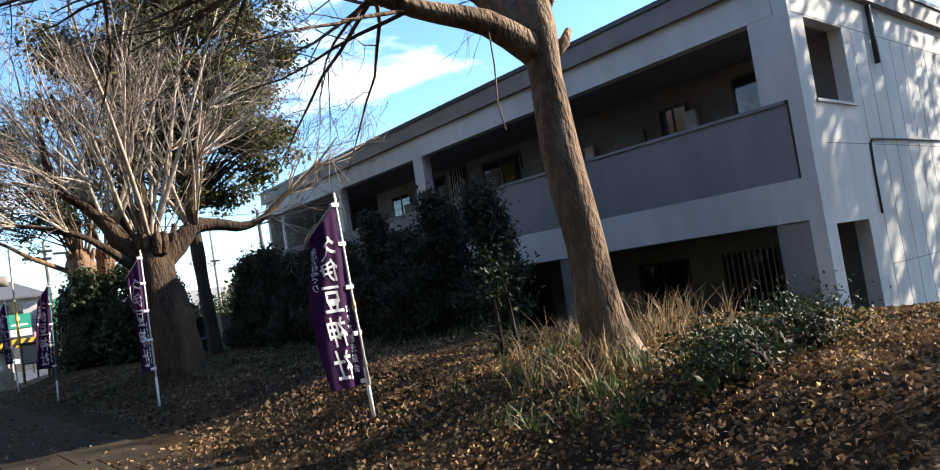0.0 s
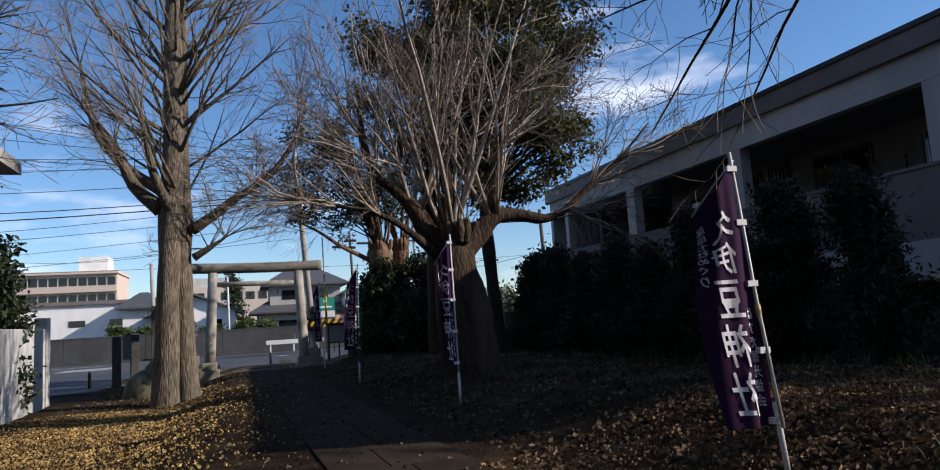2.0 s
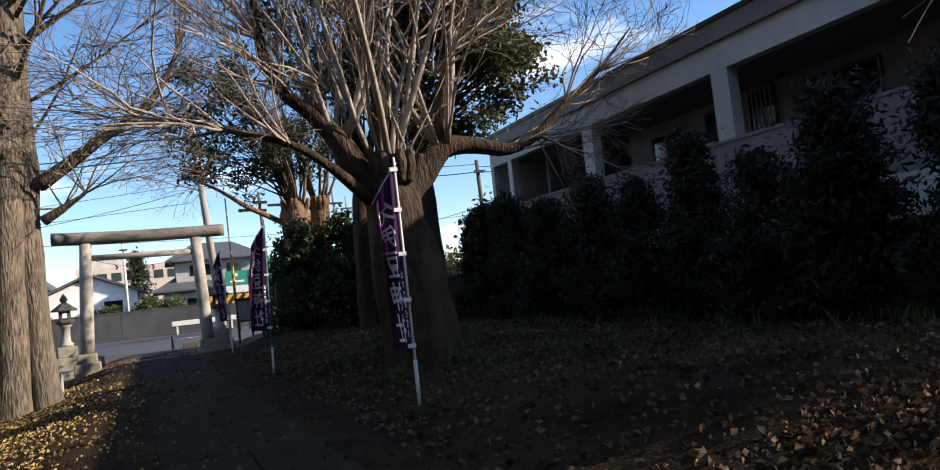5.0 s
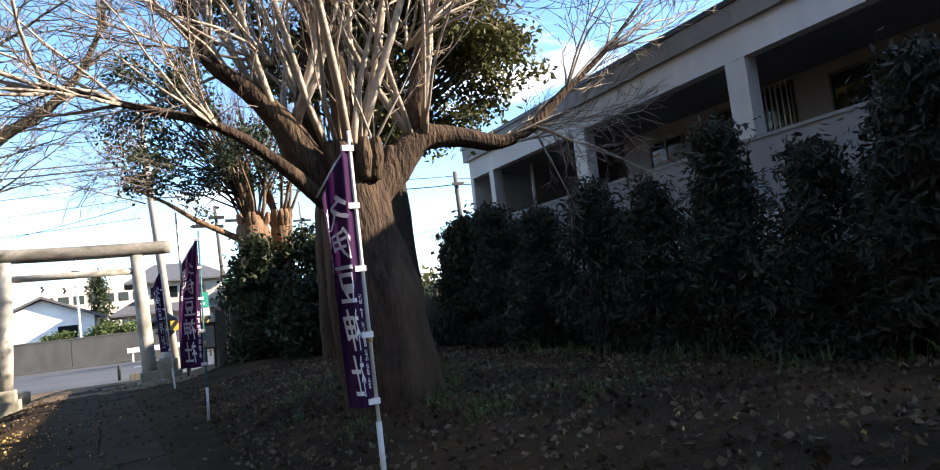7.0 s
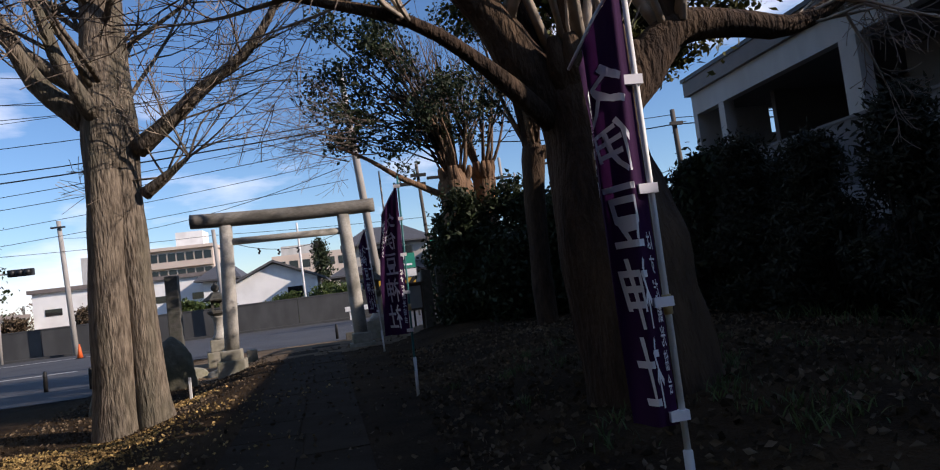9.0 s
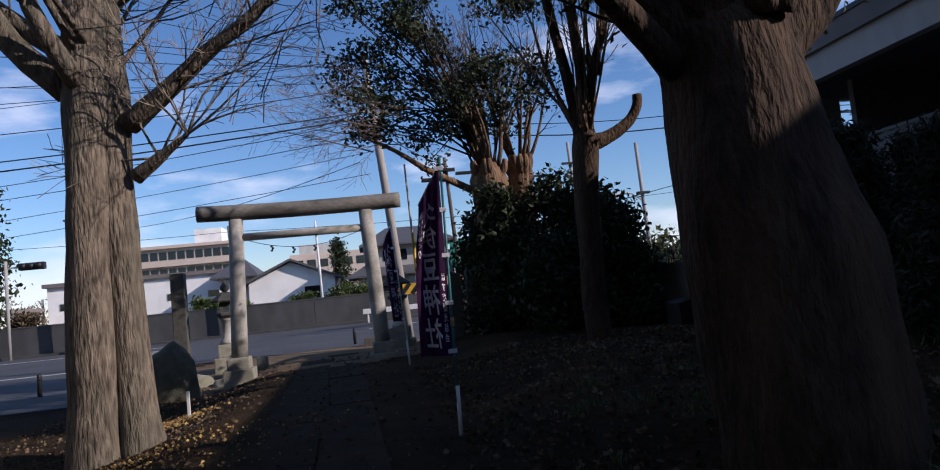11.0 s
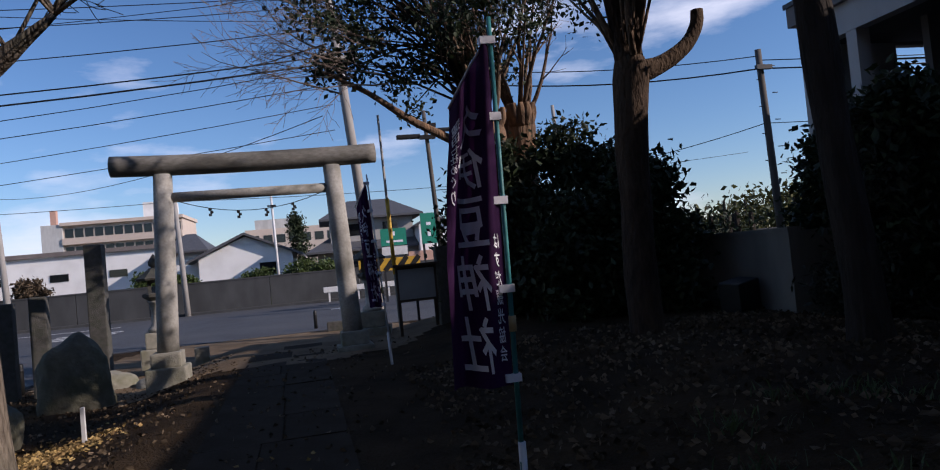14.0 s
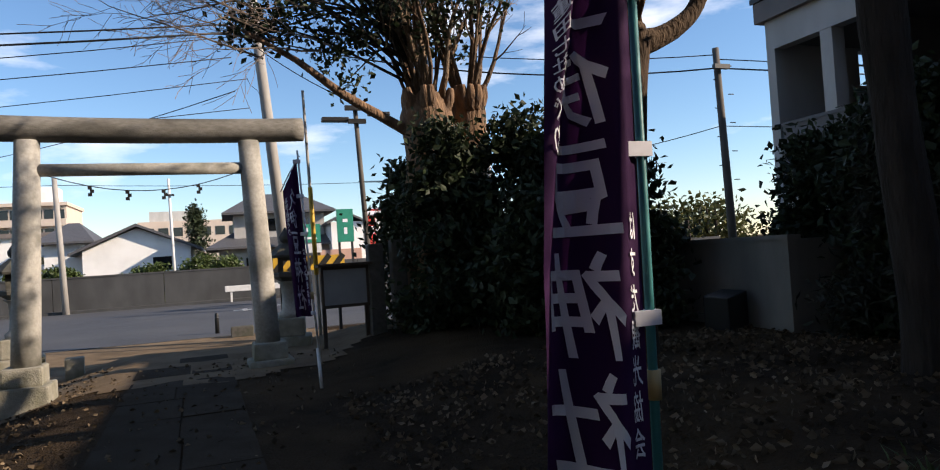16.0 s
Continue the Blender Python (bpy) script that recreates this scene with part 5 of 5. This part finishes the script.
    ("window", "box", (1.0, 2.4, -0.04, 0.0, 1.9, 2.9), "pane"), ("side_wing", "box", (-6.4, -3.6, 2, 9, 0, 4.3), "white_wall"), ("side_roof", "hip", (-7.0, -3.0, 1.2, 9.6, 4.4, 6.0, 1.6), "tile_roof")))
house("grey_house", "two-storey house with grey tiled hip roofs", (5.6, 66, -0.35), (
    ("lower_wall", "box", (-4.0, 4.2, 0, 8, 0, 3.2), "grey_house"), ("lower_roof", "hip", (-4.8, 4.9, -0.9, 8.9, 3.2, 4.7, 2.4), "tile_roof"), ("upper_wall", "box", (-2.9, 3.6, 1.2, 7.0, 3.6, 5.7), "grey_house"),
    ("upper_roof", "hip", (-3.7, 4.4, 0.4, 7.8, 5.7, 7.3, 2.4), "tile_roof"), ("white_annex", "box", (3.7, 6.0, -1.5, 5, 0, 4.6), "white_wall"), ("annex_roof", "gable", (3.4, 6.3, -1.8, 5.3, 4.6, 5.3, 0.15), "tile_roof"),
    ("salmon_wall", "box", (2.6, 5.6, -2.6, -1.5, 0, 2.6), "salmon"), ("window", "box", (-2.2, -0.6, -0.04, 0.0, 1.2, 2.4), "pane"), ("window", "box", (-1.8, 0.2, 1.16, 1.2, 4.3, 5.2), "pane"), ("window", "box", (1.2, 2.4, 1.16, 1.2, 4.3, 5.2), "pane")))
longb = house("white_workshop", "long low white building behind the wall", (-17.0, 75, -0.35), (
    ("wall", "box", (-8.5, 7.5, 0, 12, 0, 5.0), "white_wall"), ("roof", "box", (-8.8, 7.8, -0.3, 12.3, 5.0, 5.35), "roof_metal"),) + tuple(("window", "box", (x, x + 1.4, -0.05, 0.0, 2.9, 3.5), "pane") for x in (-7.5, -3.0, 1.5, 5.0)))
house("low_garage", "low white garage with a dark opening", (-30.5, 66, -0.35), (("wall", "box", (-4.5, 4.5, 0, 8, 0, 3.0), "white_wall"), ("roof", "box", (-5, 5, -0.5, 8.5, 3.0, 3.3), "roof_metal"), ("shutter", "box", (-3.8, -0.5, -0.05, 0.0, 0, 2.3), "dark_metal")))
sch = thing("school_building", "long three-storey school with ribbon windows and stair tower", "building", (-33.5, 150, -0.35))
part("wall", boxed(-10.5, 10, 0, 14, 0, 14.3), "school", sch)
part("grey_end", boxed(-14, -10.5, -0.5, 12, 0, 14.6), "render_light", sch)
part("roof_slab", boxed(-10.8, 10.3, -0.8, 14.3, 14.3, 14.9), "school", sch)
part("stair_tower", boxed(2.6, 7.8, 3, 9, 14.9, 18.0), "white_wall", sch)
part("chimney", boxed(-13.2, -12.2, 2, 3, 14.6, 17.5), "salmon", sch)
for k in range(4):
    z = 2.1 + 3.3 * k
    part("balcony_band", boxed(-10.5, 10, -0.8, 0.0, z - 1.2, z), "school", sch)
    for i in range(12):
        x = -10.2 + i * 1.68
        part("window", boxed(x, x + 1.4, -0.06, 0.0, z + 0.1, z + 1.7), "pane", sch)
house("far_block", "distant pale block with a stair tower", (2.5, 160, -0.35), (("wall", "box", (-16, 12, 0, 10, 0, 11.5), "school"), ("tower", "box", (-14, -6, 1, 8, 11.5, 13.5), "render_light")) + tuple(("window", "box", (-15 + i * 2.6, -13.2 + i * 2.6, -0.06, 0, 8.5, 10.2), "pane") for i in range(10)))
house("roadside_shop", "roadside shop with a grey fascia board", (20.0, 72, -0.35), (("wall", "box", (-7, 8, 0, 9, 0, 4.2), "white_wall"), ("fascia", "box", (-7.2, 8.2, -0.2, 0.0, 3.2, 4.8), "grey_board"), ("window", "box", (-6, 7, -0.06, 0, 0.6, 2.8), "pane")))
for i, (x, w, h) in enumerate(((-8.2, 1.5, 2.4), (-6.4, 1.3, 2.2), (-2.0, 1.5, 2.2), (0.5, 1.8, 2.4), (1.9, 1.2, 2.3), (-14.5, 1.3, 2.8), (-19, 1.2, 2.6), (-22.5, 1.0, 2.5))):
    tagged(shrub("garden_hedge", "clipped green garden hedge behind the wall", (x, 56.5), w, 0.9, h, 40, 0.14, "leaf_hedge" if i < 5 else "litter_dry", 400 + 5 * i, 0.3), group="garden hedges")

# shop signs
def sign(name, label, at, w, h, mat, bars, post_h=0.0):
    t = thing(name, label, "sign", at)
    part("panel", boxed(-w / 2, w / 2, -0.06, 0.06, 0, h), mat, t)
    for x0, x1, z0, z1, m in bars:
        part("print_bar", boxed(x0 * w - w / 2, x1 * w - w / 2, -0.068, -0.062, z0 * h, z1 * h), m, t)
    for x in (-w / 2 + 0.08, w / 2 - 0.08):
        part("sign_post", boxed(x - 0.05, x + 0.05, 0.06, 0.14, -post_h, h), "dark_metal", t)


sign("shop_sign", "tall green roadside sign on posts", (7.05, 45, 2.25), 0.72, 1.45, "green_sign", ((0.35, 0.65, 0.6, 0.7, "lettering"), (0.4, 0.6, 0.24, 0.44, "lettering")), 2.6)
sign("shop_sign", "small green shop sign with white lettering strip", (5.35, 45, 2.3), 1.2, 0.8, "green_sign", ((0.44, 0.56, 0.58, 0.82, "lettering"), (0.2, 0.85, 0.18, 0.3, "lettering")), 2.6)
t_c = thing("cleaning_sign", "white sign strip with blue lettering", "sign", (5.35, 44.9, 1.85))
part("panel", boxed(-0.6, 0.6, -0.04, 0.04, 0, 0.4), "pole_white", t_c)
part("sign_post", boxed(-0.04, 0.04, 0.04, 0.1, -2.2, 0.4), "dark_metal", t_c)
sign("poster_board", "red and white shop poster board", (8.85, 45.5, 2.1), 1.6, 1.6, "red_sign", ((0.28, 0.72, 0.1, 0.72, "pole_white"), (0.34, 0.66, 0.5, 0.56, "blue_sign"), (0.34, 0.66, 0.3, 0.36, "blue_sign"), (0.05, 0.95, 0.82, 0.94, "lettering"), (0.04, 0.24, 0.3, 0.5, "lettering"), (0.76, 0.96, 0.3, 0.5, "lettering")), 2.4)

# traffic signal and far street things
sig = thing("traffic_signal", "dark horizontal traffic signal on a bracket", "traffic signal", (-16.2, 52.0, -0.35))
tube("signal_pole", [(-1.6, 0, -0.1), (-1.6, 0, 5.6)], 0.09, "utility", sig)
part("signal_head", boxed(-0.9, 0.5, -0.15, 0.15, 5.0, 5.42, bevel=0.06), "dark_metal", sig)
for x in (-0.62, -0.2, 0.22):
    tube("lens_hood", [(x, -0.32, 5.22), (x, -0.14, 5.22)], 0.16, "black", sig, sides=14)
part("bracket", boxed(-1.6, -0.9, -0.03, 0.03, 5.15, 5.25), "utility", sig)


def parked_car(at, rz, mat, label):
    c = thing("parked_car", label, "car", at, rz)
    bm = boxed(-1.7, 1.7, -0.72, 0.72, 0.28, 0.95, bevel=0.12)
    part("body", bm, mat, c)
    bm = bmesh.new()
    V = [(-1.55, -0.68, 0.93), (0.95, -0.68, 0.93), (0.95, 0.68, 0.93), (-1.55, 0.68, 0.93), (-1.4, -0.58, 1.6), (0.35, -0.58, 1.6), (0.35, 0.58, 1.6), (-1.4, 0.58, 1.6)]
    raw("cabin", V, [(3, 2, 1, 0), (4, 5, 6, 7), (0, 1, 5, 4), (1, 2, 6, 5), (2, 3, 7, 6), (3, 0, 4, 7)], "pane", c, "dark glazed cabin")
    bm.free()
    part("roof", boxed(-1.42, 0.4, -0.6, 0.6, 1.58, 1.64, bevel=0.02), mat, c)
    for x in (-1.1, 1.1):
        for y in (-0.68, 0.68):
            wh = tube("wheel", [(x, y - 0.1, 0.3), (x, y + 0.1, 0.3)], 0.3, "black", c, sides=20)
            tube("rim", [(x, y - 0.105, 0.3), (x, y + 0.105, 0.3)], 0.17, "aluminium", wh, sides=16)


parked_car((-29.0, 60.0, -0.35), 20, "white_wall", "small white car parked by the garage")

# distant woods beyond the yard
def far_wood(seed, cx, cy, wx, wy, h, n, mat, label, leaf=0.3, per=34, clump=0.75):
    t = thing("far_trees", label, "trees", (cx, cy, -0.4), kind="stuff")
    rng = random.Random(seed)
    centres = []
    for k in range(n):
        x, y = rng.uniform(-wx, wx), rng.uniform(-wy, wy)
        hh = h * (0.65 + 0.35 * noise.noise((x * 0.25 + seed, y * 0.2, 0.3)) + 0.1 * rng.random())
        centres.append(Vector((cx + x, cy + y, -0.4 + rng.uniform(0.15, 1.0) * hh)))
    w = Wood(seed + 1)
    for k in range(14):
        x, y = rng.uniform(-wx, wx), rng.uniform(-wy, wy)
        w.limb([Vector((cx + x, cy + y, -0.5)), Vector((cx + x, cy + y, h * 0.7))], [0.2, 0.08], 6)
    w.finish(t, "bark_dark", "twig", (cx, cy, -0.4))
    leaves("foliage", clump_points(rng, centres, per, clump), leaf, mat, t, (cx, cy, -0.4), seed + 2)


far_wood(500, 31, 58, 9, 4, 5.2, 190, "leaf_olive", "low olive-brown wood past the yard wall")
far_wood(510, 13.5, 34, 2.5, 2.0, 2.9, 90, "leaf_dark", "evergreen bushes past the yard wall", 0.1, 120, 0.45)
shrub("roadside_conifer", "tall dark conifer far along the road", (-24.0, 60.0), 2.6, 2.6, 13.0, 150, 0.22, "leaf_dark", 540, 0.5, "tree", per=60, clump=0.6)
shrub("garden_conifer", "dark pointed conifer behind the houses", (-1.2, 105.0), 2.0, 2.0, 9.5, 90, 0.25, "leaf_dark", 545, 0.85, "tree", per=50, clump=0.45)
far_wood(520, -75, 140, 30, 8, 9, 150, "twig", "bare grey-brown woods far along the road")

# unseen trees on the sunny side, added to shade the gable and bank
def shade_tree(at, seed, n, tall, clumps):
    t = thing("shade_tree", "tall half-bare tree added unseen on the sunny side for shade", "tree", (*at, ground(*at)), group="trees on the sunny side")
    b = Vector((*at, ground(*at)))
    w = Wood(seed)
    w.limb([b - Vector((0, 0, 0.1)), b + Vector((0.05, 0, tall * 0.25)), b + Vector((0.1, 0.1, tall * 0.6)), b + Vector((0.1, 0.2, tall))], [0.4, 0.32, 0.24, 0.06], 12)
    for k in range(n):
        a = w.r.uniform(0, 6.28)
        w.branch(b + Vector((0.05, 0.05, tall * (0.4 + 0.55 * k / n))), (math.cos(a), math.sin(a), 0.7), w.r.uniform(2.2, 3.6), 0.1, 2, kids=6, min_r=0.01)
    w.finish(t, "bark_smooth", "twig", b)
    rng = random.Random(seed)
    leaves("foliage", clump_points(rng, [b + Vector((rng.gauss(0, 1.8), rng.gauss(0, 1.4), tall * rng.uniform(0.45, 1.0))) for _ in range(clumps)], 34, 0.45), 0.16, "leaf_olive", t, b, seed)


shade_tree((33.0, -5.6), 601, 16, 14.5, 60)
shade_tree((30.5, -3.4), 611, 16, 15.3, 60)
shade_tree((24.5, -10.4), 621, 14, 13.5, 36)
shade_tree((24.5, -2.4), 631, 14, 12.0, 70)


# ---- unseen trees added behind and beside the walker to cut sky light ----
def grove_tree():
    at = (-11.0, 2.0)
    b = Vector((*at, ground(*at)))
    t = thing("grove_tree", "tall dark evergreen added out of view to cut sky light", "tree", tuple(b), group="shrine grove")
    w = Wood(801)
    w.limb([b - Vector((0, 0, 0.2)), b + Vector((0, 0, 1)), b + Vector((0.1, 0.1, 5)), b + Vector((0, 0.2, 12))], [0.6, 0.42, 0.34, 0.1], 16)
    rng = random.Random(802)
    centres = []
    for k in range(130):
        u = rng.random()
        a, rr = rng.uniform(0, 6.283), 4.2 * math.sqrt(rng.uniform(0.1, 1)) * (1.05 - 0.7 * u)
        centres.append(b + Vector((rr * math.cos(a), rr * math.sin(a), 3.0 + 10.5 * u)))
    for q in centres[::3]:
        s0 = Vector((b.x, b.y, max(3.0, q.z - 1.5)))
        w.limb([s0, s0.lerp(q, 0.5), q], [0.07, 0.05, 0.02], 5)
    w.finish(t, "bark_dark", "twig", b)
    leaves("crown", clump_points(rng, centres, 90, 0.55), 0.3, "leaf_dark", t, b, 803, "dense dark crown")
    return t


first = grove_tree()
for x, y, r in ((-10.5, 9.0, 40), (-9.5, -4.5, 100), (-5.0, -10.0, 160), (1.0, -11.5, 220), (7.0, -12.5, 280), (-15.0, 15.0, 20), (-8.6, 5.2, 70), (-8.2, -0.6, 130), (-13.5, 5.5, 190), (-2.5, -8.0, 250), (3.5, -8.5, 310), (11.5, -15.5, 15)):
    copy_thing(first, pose(x, y, ground(x, y), 0, 0, r))

side_at = (-5.2, 12.8)
side_b = Vector((*side_at, ground(*side_at)))
side = thing("bare_side_tree", "bare tree with a few last leaves at the yard's side", "tree", tuple(side_b))
sw = Wood(811)
sw.limb([side_b - Vector((0, 0, 0.1)), side_b + Vector((0.1, 0, 2)), side_b + Vector((0.3, 0.1, 4.5)), side_b + Vector((0.5, 0.3, 8.5))], [0.24, 0.19, 0.14, 0.04], 12)
for k in range(22):
    a = sw.r.uniform(-1.0, 1.0)
    sw.branch(side_b + Vector((0.3, 0.1, 4.0 + 4.3 * k / 22)), (math.cos(a), math.sin(a), sw.r.uniform(0.0, 0.7)), sw.r.uniform(2.0, 3.3), 0.05, 2, kids=6, min_r=0.005)
sw.finish(side, "bark_dark", "twig", side_b)
leaves("foliage", [p for p in sw.tips if sw.r.random() < 0.12], 0.06, "leaf_dark", side, side_b, 812, "few last leaves")

# ---- leaves, dry grass and slabs on the ground ----
lit = random.Random(80)


def scatter(name, label, n, where, size, mat, seed, category="leaves"):
    pts = []
    while len(pts) < n:
        x, y = where()
        pts.append((x, y, ground(x, y) + 0.012 + lit.random() * 0.012))
    t = leaves(name, pts, size, mat, None, (0, 0, 0), seed, flat=0.82, long=1.25)
    return tagged(t, label, category, kind="stuff")


scatter("leaf_litter", "fallen yellow and brown leaves on the bank", 9000, lambda: (lit.gauss(6.7, 1.5), lit.gauss(3.0, 1.7)), 0.034, "litter", 81)
scatter("russet_leaf_litter", "russet oak leaves matted on the bank", 36000, lambda: (lit.gauss(5.8, 1.7), lit.uniform(-2.5, 6.8)), 0.034, "litter_red", 85)
scatter("dry_leaf_litter", "dry brown leaves under the trees", 15000, lambda: (lit.uniform(3.0, 9.5), lit.uniform(3.0, 22.0)), 0.052, "litter_dry", 82)
scatter("yard_leaf_litter", "golden fallen leaves under the bare tree", 26000, lambda: (lit.gauss(-2.2, 1.3), lit.uniform(8.0, 18.5)), 0.03, "litter", 83)
scatter("stake_leaf_litter", "small drift of golden leaves beside the white stake", 1100, lambda: (lit.gauss(-0.95, 0.3), lit.gauss(21.2, 0.35)), 0.045, "litter", 86)
scatter("sparse_leaf_litter", "thin scatter of dry leaves between the stones", 3000, lambda: (lit.uniform(-3.6, 0.3), lit.uniform(18.0, 27.0)), 0.04, "litter_dry", 87)
scatter("path_leaf_litter", "few dry leaves along the path", 1600, lambda: (lit.uniform(0.4, 3.6), lit.uniform(0.0, 26.0)), 0.045, "litter_dry", 84)


def tufts(name, label, spots, blades, height, mat, seed, category="grass"):
    rng = random.Random(seed)
    V, F = [], []
    for x, y, r in spots:
        for k in range(blades):
            a, q = rng.uniform(0, 6.28), rng.gauss(0, r * 0.5)
            px, py = x + q * math.cos(a), y + q * math.sin(a)
            pz = ground(px, py) - 0.01
            h = height * rng.uniform(0.4, 1.2)
            lx, ly = rng.gauss(0, 0.5) * h, rng.gauss(0, 0.5) * h
            wx, wy = 0.006 * math.cos(a + 1.57), 0.006 * math.sin(a + 1.57)
            i = len(V)
            V += [(px - wx, py - wy, pz), (px + wx, py + wy, pz), (px + lx * 0.4 + wx, py + ly * 0.4 + wy, pz + h * 0.6), (px + lx * 0.4 - wx, py + ly * 0.4 - wy, pz + h * 0.6), (px + lx, py + ly, pz + h)]
            F += [(i, i + 1, i + 2, i + 3), (i + 3, i + 2, i + 4)]
    return tagged(raw(name, V, F, mat), label, category, kind="stuff")


g = random.Random(90)
tufts("dry_grass", "straw-coloured dry grass tufts round the near tree", [(g.gauss(6.6, 0.8), g.uniform(2.8, 5.0), 0.2) for _ in range(20)], 16, 0.3, "straw", 91)
tufts("green_grass", "dark green blades on the bank", [(g.gauss(5.0, 0.6), g.uniform(1.4, 3.8), 0.2) for _ in range(24)], 26, 0.2, "blade", 92)
tufts("dry_grass_strip", "thin grass at the foot of the shrubs", [(g.uniform(7.6, 8.8), g.uniform(7.0, 18.0), 0.25) for _ in range(50)], 14, 0.22, "blade", 93)
tufts("green_grass_patch", "green weeds under the old pollard", [(g.gauss(5.3, 0.9), g.uniform(11.0, 17.0), 0.3) for _ in range(60)], 30, 0.1, "blade", 94)
tufts("dry_reeds", "brown dry reeds beside the near tree's foot", [(g.gauss(4.7, 0.25), g.gauss(2.75, 0.3), 0.2) for _ in range(9)], 15, 0.36, "straw", 96)
shrub("fern_bush", "dark green ferny weeds on the bank", (5.9, 1.25), 0.6, 0.45, 0.38, 26, 0.022, "leaf_dark", 705, 0.4, per=110, clump=0.14)
shrub("weedy_bush", "tangled dark weeds beside the near tree", (5.0, 1.35), 0.45, 0.35, 0.3, 16, 0.03, "leaf_dark", 700, 0.2, per=90, clump=0.13)
tufts("dry_weeds", "tall straw-brown weeds behind the near tree", [(g.gauss(7.2, 0.5), g.gauss(3.5, 0.5), 0.25) for _ in range(16)], 16, 0.46, "straw", 95)
shrub("slender_bush", "slender green shrub beside the near tree", (5.6, 4.3), 0.2, 0.2, 1.2, 9, 0.045, "leaf_dark", 720, 0.4, per=40, clump=0.12)

y = -4.0
row = 0
while y < 26.0:
    d = path_rng.uniform(0.8, 1.15)
    cut = path_rng.uniform(-0.12, 0.12)
    for x0, x1 in ((-0.64, cut - 0.002), (cut + 0.002, 0.64)):
        me_bm = boxed(x0 + path_rng.uniform(0, 0.02), x1, 0.0, d - 0.005, -0.06, 0.012 + path_rng.uniform(-0.002, 0.002), bevel=0.003)
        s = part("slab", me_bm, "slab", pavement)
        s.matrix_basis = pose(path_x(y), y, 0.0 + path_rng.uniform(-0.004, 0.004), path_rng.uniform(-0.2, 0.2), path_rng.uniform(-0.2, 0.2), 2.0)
    y += d
